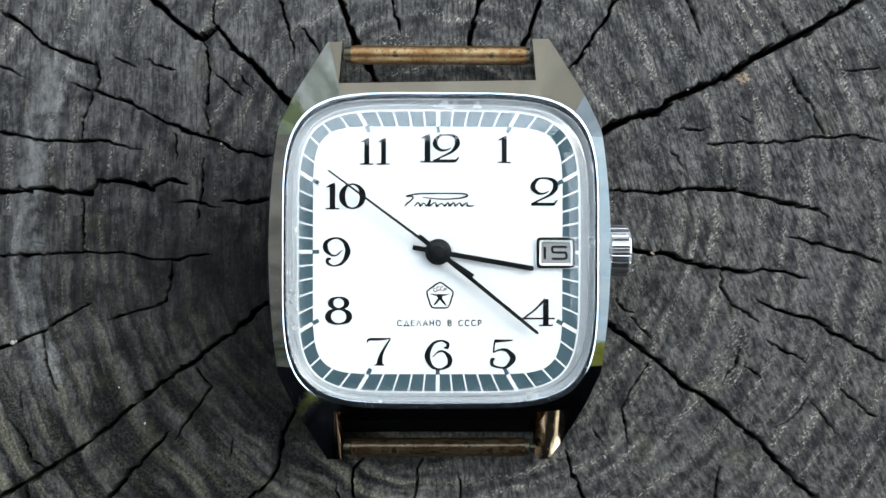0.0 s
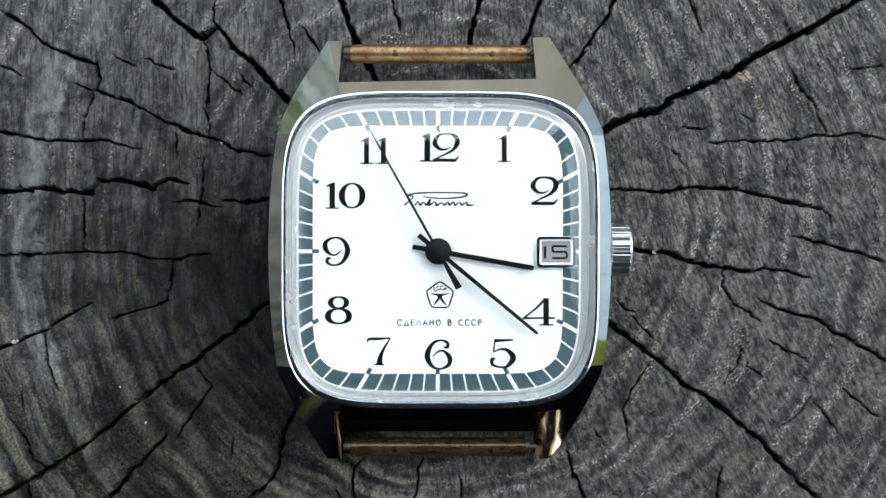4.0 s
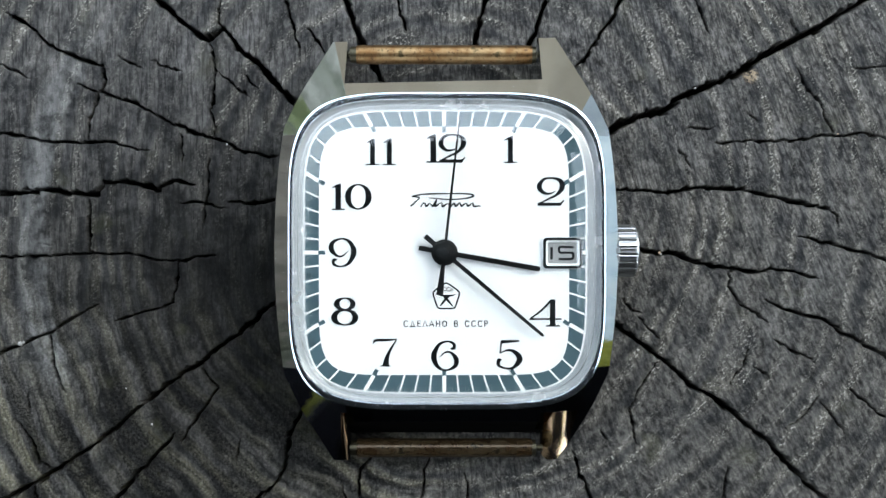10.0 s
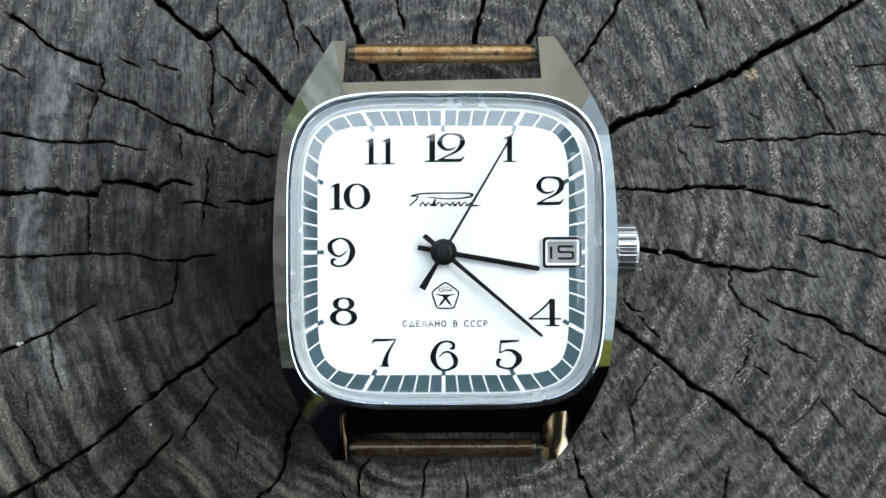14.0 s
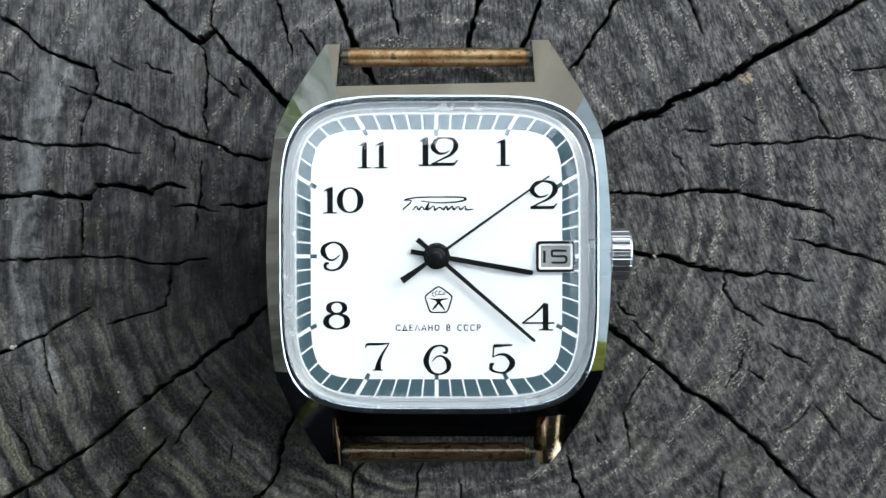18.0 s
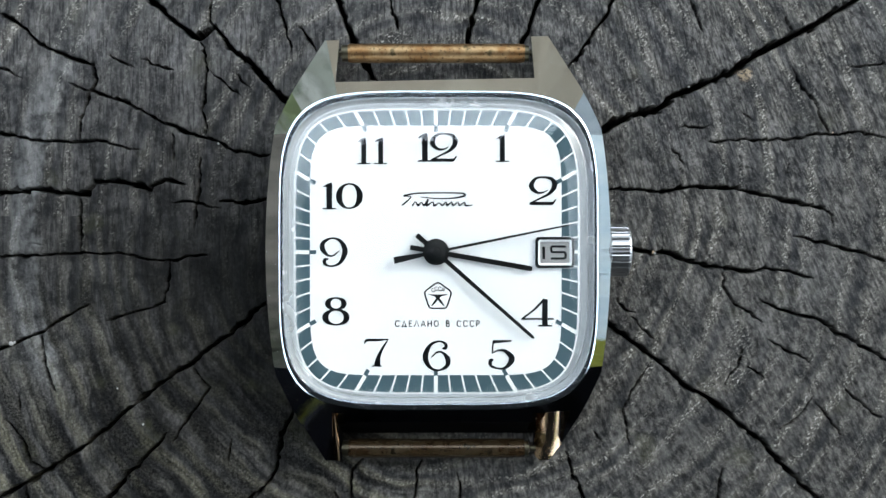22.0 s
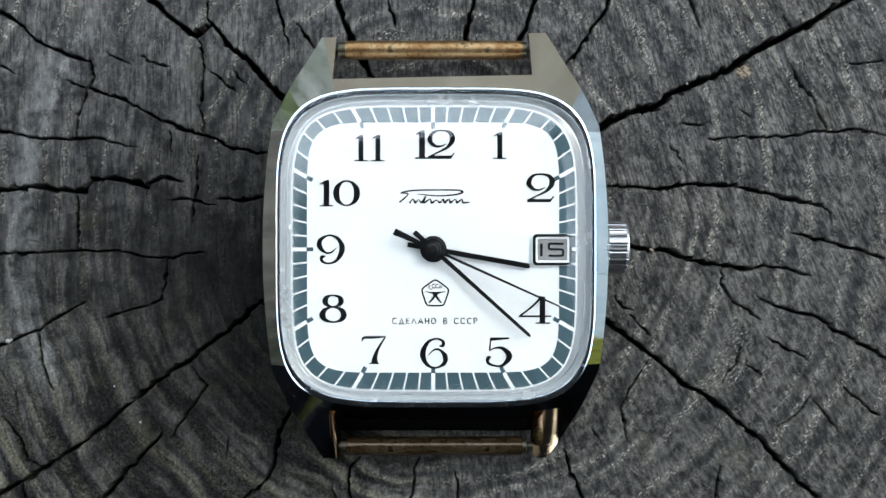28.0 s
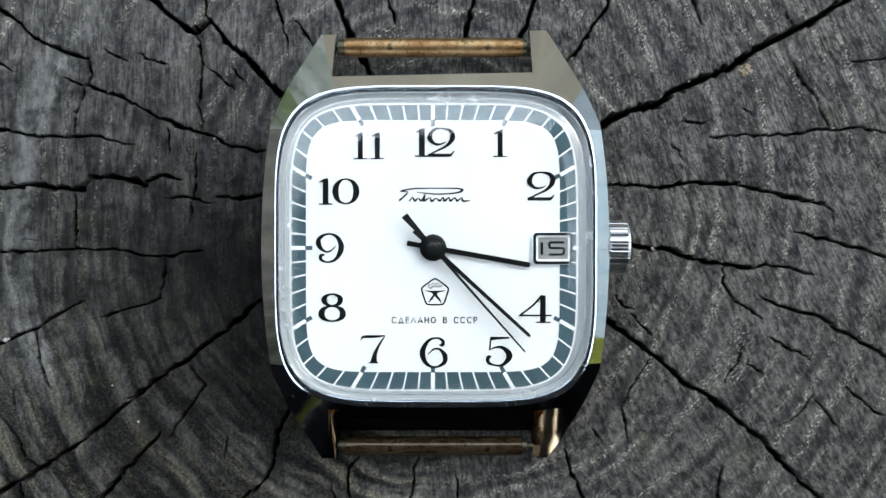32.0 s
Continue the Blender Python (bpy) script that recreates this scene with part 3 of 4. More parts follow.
crack((11.9, 29.1, 0.52), (10.6, 25.4, 0.52), (9.1, 22.2, 0.52))
crack((4.9, 29.1, 0.52), (4.0, 26.1, 0.52), (3.1, 21.6, 0.52))
crack((-11.4, 29.1, 0.65), (-10.3, 26.4, 0.65), (-8.9, 22.8, 0.65), (-6.6, 19.0, 0.65))
crack((-18.3, 29.1, 0.19), (-16.9, 25.4, 0.19), (-16.6, 22.5, 0.19))
crack((-15.6, 25.7, 0.19), (-13.4, 22.3, 0.19))
crack((-5.2, 29.1, 0.19), (-4.2, 24.6, 0.19))
crack((28.6, 29.2, 0.26), (29.7, 26.7, 0.26), (30.2, 24.6, 0.26))
crack((39.4, 26.4, 0.26), (40.3, 25.0, 0.26))
crack((40.4, 21.0, 0.19), (41.3, 18.7, 0.19), (43.0, 17.1, 0.19), (44.6, 13.3, 0.19))
crack((30.8, 12.5, 0.13), (35.9, 12.6, 0.14), (39.7, 12.6, 0.19), (43.0, 13.2, 0.23), (47.5, 13.5, 0.21), (51.1, 12.8, 0.19))
crack((19.7, 0.9, 0.45), (23.0, 0.2, 0.45), (26.8, -0.4, 0.45), (30.7, -1.6, 0.41), (33.3, -2.1, 0.39), (36.5, -2.5, 0.36), (37.5, -1.7, 0.31), (39.8, -2.2, 0.25), (43.1, -3.1, 0.19))
crack((32.7, -2.2, 0.19), (32.7, -4.2, 0.19), (34.0, -6.1, 0.19), (37.3, -8.2, 0.19))
crack((36.6, -5.6, 0.19), (41.1, -7.1, 0.26), (44.3, -8.0, 0.32), (45.6, -9.3, 0.39), (48.2, -10.6, 0.45), (51.3, -12.4, 0.45))
crack((40.4, 1.8, 0.19), (44.9, 0.7, 0.32), (51.2, -1.2, 0.32))
crack((17.8, -6.9, 0.65), (19.8, -8.3, 0.59), (22.3, -10.3, 0.58), (24.9, -12.2, 0.58), (28.2, -15.1, 0.62), (32.1, -17.6, 0.65), (35.3, -20.3, 0.65), (37.9, -22.6, 0.65), (39.9, -24.8, 0.64), (43.8, -28.7, 0.58))
crack((34.8, -11.3, 0.26), (34.3, -13.2, 0.26), (33.0, -15.3, 0.26))
crack((24.6, -12.5, 0.19), (22.0, -16.1, 0.19), (21.4, -18.3, 0.19), (21.8, -22.4, 0.19))
crack((14.7, -22.5, 0.32), (15.6, -25.4, 0.32), (17.1, -28.7, 0.32))
crack((32.4, -24.8, 0.26), (32.1, -28.7, 0.26))
crack((42.4, -12.6, 0.19), (39.8, -11.3, 0.19), (37.9, -10.0, 0.19))
crack((46.3, -15.8, 0.19), (50.7, -19.0, 0.19))
crack((39.2, -20.3, 0.19), (41.1, -19.0, 0.19), (43.1, -16.4, 0.19))
crack((-37.2, 22.2, 0.13), (-35.4, 21.4, 0.13), (-34.0, 20.8, 0.13))
crack((-33.4, 22.0, 0.16), (-31.6, 21.1, 0.16), (-29.7, 20.7, 0.16))
crack((-50.4, 21.1, 0.13), (-48.5, 20.4, 0.13), (-46.8, 19.3, 0.13))
crack((-25.7, 20.3, 0.13), (-23.8, 19.0, 0.13), (-21.9, 17.6, 0.13))
crack((-41.7, 19.1, 0.16), (-39.9, 18.4, 0.16), (-39.2, 18.2, 0.16))
crack((35.3, -13.1, 0.19), (37.6, -14.4, 0.19))
crack((43.1, -17.2, 0.19), (45.0, -19.4, 0.19), (46.3, -21.0, 0.19))
crack((26.8, 11.6, 0.16), (27.8, 10.3, 0.16), (28.2, 9.4, 0.16))
crack((20.3, -5.4, 0.19), (21.6, -6.6, 0.19), (22.7, -7.1, 0.19))
crack((17.8, -20.3, 0.16), (18.8, -21.9, 0.16))
crack((-11.8, -26.7, 0.16), (-11.0, -28.6, 0.16))
crack((2.4, -25.4, 0.19), (2.7, -28.7, 0.19))
crack((27.8, 13.9, 0.13), (30.0, 14.1, 0.13), (31.3, 14.3, 0.13))
crack((22.3, -7.4, 0.16), (23.6, -9.0, 0.16), (24.8, -10.0, 0.16))
crack((-22.7, 20.3, 0.16), (-21.1, 18.5, 0.16))
crack((-47.7, -15.7, 0.13), (-47.0, -18.6, 0.13))
crack((-23.3, -21.2, 0.16), (-23.5, -22.8, 0.16), (-23.6, -23.9, 0.16))
crack((46.7, 20.9, 0.13), (48.8, 21.0, 0.13), (50.8, 21.3, 0.13))
crack((34.4, 16.5, 0.10), (35.1, 15.4, 0.10), (36.2, 14.7, 0.10))
crack((40.1, 11.3, 0.10), (39.9, 9.9, 0.10), (39.6, 8.6, 0.10))


def hairlines(count):
    """Short fine checks, most of them along the saw marks, some along the rays."""
    rnd = random.Random(5)
    for _ in range(count):
        x, y = rnd.uniform(-53, 53), rnd.uniform(-31, 31)
        if rnd.random() < 0.6:
            a = radians(90 + 22 * min(max((x + 10) / 55, 0), 1)) + rnd.gauss(0, 0.12)
        else:
            a = math.atan2(y, x) + rnd.gauss(0, 0.35)
        line = [(x, y, 0.0)]
        for _ in range(rnd.choice((2, 2, 3, 4))):
            k = rnd.uniform(0.4, 1.3)
            a += rnd.gauss(0, 0.25)
            x, y = x + k * math.cos(a), y + k * math.sin(a)
            line.append((x, y, rnd.uniform(0.0, 0.05)))
        crack(*line)


hairlines(300)


def value_noise(x, y, seed):
    """Smooth noise in -1..1 over arrays."""
    xi, yi = np.floor(x).astype(np.int64), np.floor(y).astype(np.int64)
    fx, fy = x - xi, y - yi
    fx, fy = fx * fx * (3 - 2 * fx), fy * fy * (3 - 2 * fy)

    def rnd(i, j):
        h = (i * 374761393 + j * 668265263 + seed * 974634599) & 0xFFFFFFFF
        h = ((h ^ (h >> 13)) * 1274126177) & 0xFFFFFFFF
        return ((h ^ (h >> 16)) & 0xFFFF) / 32767.5 - 1

    a = rnd(xi, yi) * (1 - fx) + rnd(xi + 1, yi) * fx
    b = rnd(xi, yi + 1) * (1 - fx) + rnd(xi + 1, yi + 1) * fx
    return a * (1 - fy) + b * fy


def fractal(x, y, seed, octaves=4):
    return sum(value_noise(x * 2 ** k, y * 2 ** k, seed + k) / 2 ** k for k in range(octaves))


STUMP_R = 150.0


def axis_lines(half, step):
    """Even lines to +-half, then ever wider ones out to the rim."""
    inner = np.arange(-half, half + step / 2, step)
    outer, d = [], step
    x = inner[-1]
    while x < STUMP_R - 4:
        d *= 1.16
        x += d
        outer.append(min(x, STUMP_R))
    outer[-1] = STUMP_R
    return np.concatenate([-np.array(outer[::-1]), inner, outer])


def stump():
    root = empty("tree_stump", "weathered grey tree stump, its cut face split by radial cracks", "tree stump")
    X, Y = np.meshgrid(axis_lines(55.0, 0.1), axis_lines(32.5, 0.1))
    # square sheet to round disc, only outside the middle
    m = np.maximum(np.abs(X), np.abs(Y)) / STUMP_R
    rad = np.hypot(X, Y) / STUMP_R + 1e-9
    s = np.clip((m - 0.42) / 0.5, 0, 1)
    s = s * s * (3 - 2 * s)
    k = 1 + s * (m / rad - 1)
    X, Y = X * k, Y * k
    lean = np.clip((X + 10) / 55, 0, 1) * 0.42
    U = X + Y * lean
    Z = 0.16 * fractal(X * 0.09, Y * 0.09, 1, 3) - 0.2
    Z += 0.035 * fractal(U * 2.2, Y * 0.16, 7, 3)
    Z += 0.030 * fractal(X * 2.2, Y * 2.2, 21, 3)
    R = np.hypot(X - 1, Y - 1) + 1.2 * fractal(X * 0.1, Y * 0.1, 31, 3)
    Z += 0.05 * value_noise(R * 0.8, np.arctan2(Y - 1, X - 1) * 3, 41)
    # ragged edges: the splits wander a little
    WX = X + 0.20 * fractal(X * 0.6, Y * 0.6, 51, 2) + 0.13 * fractal(X * 2.3, Y * 2.3, 55, 3)
    WY = Y + 0.20 * fractal(X * 0.6, Y * 0.6, 61, 2) + 0.13 * fractal(X * 2.3, Y * 2.3, 65, 3)
    rag = np.clip(1 + 0.5 * fractal(X * 1.6, Y * 1.6, 71, 3), 0.35, 2)
    depth = np.zeros_like(Z)
    for pts in CRACKS:
        n = len(pts)
        for i in range(n - 1):
            (x0, y0, w0), (x1, y1, w1) = pts[i], pts[i + 1]
            near = ((WX > min(x0, x1) - 2) & (WX < max(x0, x1) + 2) & (WY > min(y0, y1) - 2) & (WY < max(y0, y1) + 2))
            if not near.any():
                continue
            px, py = WX[near], WY[near]
            dx, dy = x1 - x0, y1 - y0
            t = np.clip(((px - x0) * dx + (py - y0) * dy) / (dx * dx + dy * dy), 0, 1)
            d = np.hypot(px - x0 - t * dx, py - y0 - t * dy)
            w = w0 + (w1 - w0) * t
            seg = math.hypot(dx, dy)
            if i == 0 and abs(x0) < 50 and abs(y0) < 28:      # the ends run out to a point
                w = w * np.clip(0.25 + 0.5 * t * seg, 0, 1)
            if i == n - 2 and abs(x1) < 50 and abs(y1) < 28:
                w = w * np.clip(0.25 + 0.5 * (1 - t) * seg, 0, 1)
            w = w * rag[near] * 0.39 + np.clip(0.25 + 8 * w, 0.3, 1) * 0.065
            deep = np.clip(26.0 * w - 1.1, 0.25, 14.0)
            cut = deep * np.clip((w - d) / (0.10 + 0.14 * w), 0, 1)
            cut += 0.05 * np.exp(-np.maximum(d - w, 0) / (0.5 * w + 0.1))
            depth[near] = np.maximum(depth[near], cut)
    Z -= depth
    rows, cols = X.shape
    co = np.stack([X, Y, Z], -1).reshape(-1, 3) * 0.001
    idx = np.arange(rows * cols).reshape(rows, cols)
    quads = np.stack([idx[:-1, :-1], idx[:-1, 1:], idx[1:, 1:], idx[1:, :-1]], -1).reshape(-1, 4)
    me = bpy.data.meshes.new("cut_face")
    me.vertices.add(len(co))
    me.vertices.foreach_set("co", co.ravel())
    me.loops.add(quads.size)
    me.loops.foreach_set("vertex_index", quads.ravel().astype(np.int32))
    me.polygons.add(len(quads))
    me.polygons.foreach_set("loop_start", np.arange(0, quads.size, 4, dtype=np.int32))
    me.update(calc_edges=True)
    me.shade_smooth()
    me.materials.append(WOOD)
    face = new("cut_face", me)
    face.parent = root
    # the bark round it
    bm = bmesh.new()
    rings = []
    for z, grow in ((0.0, 0.0), (0.5, 3.0), (-1.0, 7.0), (-60.0, 9.0), (-160.0, 14.0), (-260.0, 26.0), (-325.0, 44.0)):
        ring = []
        for i in range(160):
            a = 2 * math.pi * i / 160
            q = STUMP_R - 0.3 + grow * (1 + 0.5 * noise.noise((math.cos(a) * 6, math.sin(a) * 6, z * 0.01)))
            ring.append((q * math.cos(a), q * math.sin(a)))
        rings.append((ring, z))
    bark = part("bark", loft(rings), BARK, root, "rough grey bark", smooth=True)
    # grains of sand caught in the cracks
    for x, y, size, tint in GRIT:
        bm = bmesh.new()
        bmesh.ops.create_icosphere(bm, subdivisions=2, radius=size)
        for v in bm.verts:
            v.co += v.co * 0.35 * noise.noise(v.co * 3 / size * 0.3 + Vector((x, y, 0)))
            v.co = Vector((x + v.co.x, y + v.co.y, -0.02 + v.co.z * 0.7))
        part("grit", bm, GRIT_TAN if tint else GRIT_WHITE, root, "pale grain of sand", smooth=True)
    return root


GRIT_WHITE = plain("white quartz", (0.28, 0.275, 0.26), 0.4, 0.5, 0.25)
GRIT_TAN = plain("tan grit", (0.40, 0.28, 0.18), 0.5, 0.5, 0.3)
GRIT = ((24.55, -0.1, 0.16, 1), (24.75, -0.25, 0.12, 0), (-48.1, -10.45, 0.28, 0), (-47.7, -10.3, 0.16, 0), (-33.2, -19.6, 0.13, 0), (-24.6, 12.2, 0.12, 0), (28.6, 18.6, 0.12, 0),
        (-36.1, -15.5, 0.1, 0), (44.9, 13.4, 0.1, 1), (37.2, 26.0, 0.1, 0))
stump()

# ---------------------------------------------------------------- the watch
watch = empty("wristwatch", "square steel wristwatch with white dial, without strap, lying on the stump", "wristwatch")
CX, CY = 0.22, 0.1


def cut(bm, point, normal):
    """Slice away what lies beyond a plane and close the cut."""
    g = bmesh.ops.bisect_plane(bm, geom=bm.verts[:] + bm.edges[:] + bm.faces[:], plane_co=point, plane_no=normal,
                               clear_outer=True, dist=1e-5)
    edges = [e for e in g["geom_cut"] if isinstance(e, bmesh.types.BMEdge)]
    if edges:
        bmesh.ops.contextual_create(bm, geom=edges)


def watch_case():
    bm = bmesh.new()
    bmesh.ops.create_cube(bm, size=1.0)
    for v in bm.verts:
        v.co = Vector((v.co.x * 60, v.co.y * 60, v.co.z * 8.2 + 4.1 + 0.02))
    for sx in (-1, 1):
        for yaw in range(-24, 25):
            a = radians(yaw)
            # bowed flank and the polished slope above it
            k = abs(yaw)
            out = (18.35 if sx < 0 else 18.4) - (0.0013 * k * k if k < 13 else 0.22 + (k - 13) * 0.075)
            mid = Vector((sx * out, math.copysign(min(k, 13) * 0.82 + max(k - 13, 0) * 0.36, yaw), 0))
            cut(bm, (mid.x, mid.y, 5.6), (sx * math.cos(a), math.sin(a), 0.05))
            cut(bm, (mid.x, mid.y, 5.6), (sx * math.cos(a) * 0.55, math.sin(a) * 0.55, 0.83))
            cut(bm, (mid.x - sx * 1.2, mid.y, 0.0), (sx * math.cos(a) * 0.9, math.sin(a) * 0.9, -0.43))
    for sy in (-1, 1):
        cut(bm, (0, sy * 16.6, 7.35), (0, 0.545, 0.84) if sy > 0 else (0, -0.545, 0.84))
        cut(bm, (0, 23.35 if sy > 0 else -23.15, 2.5), (-0.02 if sy > 0 else 0, sy * 0.97, 0.24))
        cut(bm, (0, sy * 22.6, 0.6), (0, sy * 0.6, -0.8))
        for sx in (-1, 1):
            # slanting outer edge of the lug and the facet above it
            cut(bm, (sx * 14.9, sy * 18.6, 2.5), (sx * 0.865, sy * 0.50, 0.06))
            cut(bm, (sx * 16.0, sy * 16.55, 2.5), (sx * 0.887, sy * 0.46, 0.06))
            cut(bm, (sx * 16.55, sy * 15.45, 2.5), (sx * 0.912, sy * 0.41, 0.06))
            cut(bm, (sx * 17.3, sy * 14.2, 2.5), (sx * 0.95, sy * 0.31, 0.05))
            p1, p3, corner = Vector((sx * 12.2, sy * 22.7, 3.35)), Vector((sx * 15.8, sy * 17.2, 4.7)), Vector((sx * 13.9, sy * 14.1, 7.2))
            q3 = Vector((sx * 18.0, sy * 12.0, 5.4))
            for p in (p1, q3):
                n = (p3 - p).cross(corner - p).normalized()
                cut(bm, p3, n if n.z > 0 else -n)
    bmesh.ops.recalc_face_normals(bm, faces=bm.faces)
    body = part("case", bm, STEEL, watch, "polished faceted steel case")
    # gaps between the lugs, the seat of dial and crystal, and the rounded inner edges of two lugs
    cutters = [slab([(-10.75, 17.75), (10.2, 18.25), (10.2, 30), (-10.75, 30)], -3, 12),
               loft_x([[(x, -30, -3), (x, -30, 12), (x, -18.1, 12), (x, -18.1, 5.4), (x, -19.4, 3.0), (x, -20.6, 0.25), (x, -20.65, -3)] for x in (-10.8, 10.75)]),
               slab(squircle(16.1, 16.1, 4.6, 0.3 - CX, 0.15 - CY, 96), 6.4, 12)]
    for sx, least, most in ((1, 3.3, 3.8), (-1, 0.35, 0.5)):
        rows = []
        for k in range(9):
            t = 6.1 - 8.0 * k / 8
            wide = least + (most - least) * min(k / 4, 1)
            top, low = 3.2 + 0.38 * t, 3.2 - 0.62 * wide + 0.30 * t
            worn = [(10.8 + wide * i / 10, top - (top - low) * (1 - i / 10) ** 1.8) for i in range(11)]
            rows.append([(sx * px, t - 23.1, pz) for px, pz in [(9.9, low - 0.05), *worn, (10.8 + wide, top + 3.5), (9.9, top + 3.5)]])
        cutters.append(loft_x(rows))
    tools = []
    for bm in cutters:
        tools.append(part("cutter", bm, GOLD if len(tools) > 2 else GAP_SHADE if len(tools) == 1 else STEEL))
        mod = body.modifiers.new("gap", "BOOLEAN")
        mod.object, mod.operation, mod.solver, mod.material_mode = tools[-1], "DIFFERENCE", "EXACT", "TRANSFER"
    bev = body.modifiers.new("edge", "BEVEL")
    bev.width, bev.segments, bev.limit_method, bev.angle_limit = 0.00022, 3, "ANGLE", radians(14)
    bpy.context.view_layer.update()
    done = bpy.data.meshes.new_from_object(body.evaluated_get(bpy.context.evaluated_depsgraph_get()))
    body.modifiers.clear()
    done.shade_smooth()
    done.set_sharp_from_angle(angle=radians(9))
    body.data = done
    even = body.modifiers.new("even", "WEIGHTED_NORMAL")
    even.keep_sharp, even.weight = True, 80
    for ob in tools:
        bpy.data.objects.remove(ob)
    body.location = (CX * 0.001, CY * 0.001, 0)


def crystal():
    """A clear domed shell over the dial."""
    outer = [(15.78, 7.75), (15.78, 8.40), (15.66, 8.72), (15.35, 8.98), (14.8, 9.1), (14.2, 9.26), (13.4, 9.52), (12.5, 9.74), (11.0, 9.96), (8.0, 10.17), (3.0, 10.25)]
    inner = [(15.15, 7.75), (15.1, 8.1), (14.85, 8.25), (14.3, 8.4), (13.4, 8.62), (12.5, 8.80), (11.0, 9.0), (8.0, 9.17), (3.0, 9.25)]
    bm = bmesh.new()

    def skin(profile):
        rows = []
        for a, z in profile:
            n = 4.6 if a > 10 else 3.0 if a > 5 else 2.2
            broad = 0.27 * min(max((a - 14.2) / 0.9, 0), 1)
            rows.append([bm.verts.new((x, y, z)) for x, y in squircle(a + broad, a, n, 0.3, 0.15)])
        for lo, hi in zip(rows, rows[1:]):
            for i in range(len(lo)):
                j = (i + 1) % len(lo)
                bm.faces.new((lo[i], lo[j], hi[j], hi[i]))
        tip = bm.verts.new((0.3, 0.15, profile[-1][1] + 0.02))
        for i in range(len(rows[-1])):
            bm.faces.new((rows[-1][i], rows[-1][(i + 1) % len(rows[-1])], tip))
        return rows[0]
    a, b = skin(outer), skin(inner)
    for i in range(len(a)):
        j = (i + 1) % len(a)
        bm.faces.new((a[j], a[i], b[i], b[j]))
    bmesh.ops.recalc_face_normals(bm, faces=bm.faces)
    ob = part("crystal", bm, ACRYLIC, watch, "clear domed acrylic crystal", smooth=True)
    ob.visible_shadow = False


def bezel():
    def ring(a, n, z, dx=0.3, dy=0.15, broad=0.0):
        return squircle(a + broad, a, n, dx, dy), z
    # a sloping outer edge that catches the sky, then a flat scratched land up to the crystal
    lip = [ring(16.56, 4.6, 7.96), ring(16.55, 4.6, 8.06), ring(16.53, 4.6, 8.12), ring(16.48, 4.6, 8.152), ring(16.42, 4.6, 8.180), ring(16.40, 4.6, 8.189), ring(16.39, 4.6, 8.19),
           *(ring(a, 4.6, z, broad=0.27) for a, z in ((15.93, 8.19), (15.92, 8.189), (15.84, 8.15), (15.81, 8.05)))]
    part("bezel", loft([ring(16.56, 4.6, 6.6), *lip, ring(15.80, 4.6, 6.6, broad=0.27)], loop=True), BEZEL, watch,
         "bright chromed bezel, finely scratched", smooth=True)
    part("inner_ring", loft([ring(14.86, 5.2, 7.11, 0.08, 0.05), ring(15.1, 5.0, 7.2, 0.1, 0.06), ring(15.70, 4.6, 7.36, broad=0.27),
                             *(ring(a, 4.6, z, broad=0.27) for a, z in ((15.74, 7.70), (15.79, 7.70), (15.79, 6.9))), ring(14.9, 5.2, 6.9)], loop=True), REHAUT, watch, smooth=True)


watch_case()
bezel()
crystal()

# ---- dial
DIAL_Z = 7.1
dial = part("dial", slab(squircle(14.95, 14.95, 5.3, 0.07, 0.03), DIAL_Z - 0.4, DIAL_Z), WHITE, watch, "white lacquered dial with black numerals")
PAD = (13.0, 12.9, 7.5, 0.02, 0.16)
EDGE = (14.64, 14.64, 5.3, 0.07, 0.03)


def on_squircle(shape, angle):
    """Where the ray at that clock angle from the middle meets the outline."""
    a, b, n, cx, cy = shape
    s, c = math.sin(angle), math.cos(angle)
    lo, hi = 0.0, 40.0
    for _ in range(40):
        k = (lo + hi) / 2
        inside = abs((k * s - cx) / a) ** n + abs((k * c - cy) / b) ** n < 1
        lo, hi = (k, hi) if inside else (lo, k)
    return lo


def dial_ring():
    bm = bmesh.new()
    inner, outer = [], []
    for i in range(240):
        a = 2 * math.pi * i / 240
        for shape, row in ((PAD, inner), (EDGE, outer)):
            k = on_squircle(shape, a)
            row.append((k * math.sin(a), k * math.cos(a)))
    bm = loft([(inner, DIAL_Z + 0.002), (inner, DIAL_Z + 0.03), (outer, DIAL_Z + 0.03), (outer, DIAL_Z + 0.002)], loop=True)
    part("minute_ring", bm, RING, dial, "blue-grey minute ring")


def bar(a, r0, r1, w, z0, z1):
    """A straight mark along the ray at clock angle a."""
    s, c = math.sin(a), math.cos(a)
    pts = [(r0 * s - w * c, r0 * c + w * s), (r0 * s + w * c, r0 * c - w * s), (r1 * s + w * c, r1 * c - w * s), (r1 * s - w * c, r1 * c + w * s)]
    bm = slab(pts, z0, z1)
    bmesh.ops.recalc_face_normals(bm, faces=bm.faces)
    return bm


def minute_marks():
    for i in range(60):
        a = 2 * math.pi * i / 60
        r0, r1 = on_squircle(PAD, a), on_squircle(EDGE, a)
        if i % 5:
            part("minute_mark", bar(a, r0 - 0.02, r1, 0.085, DIAL_Z + 0.032, DIAL_Z + 0.05), MARK, dial)
        else:
            part("hour_mark", bar(a, r0 + 0.05, r1, 0.20, DIAL_Z + 0.032, DIAL_Z + 0.055), MARK, dial)
            part("hour_block", bar(a, r0 - 0.62, r0 + 0.1, 0.21, DIAL_Z + 0.004, DIAL_Z + 0.031), RING, dial)


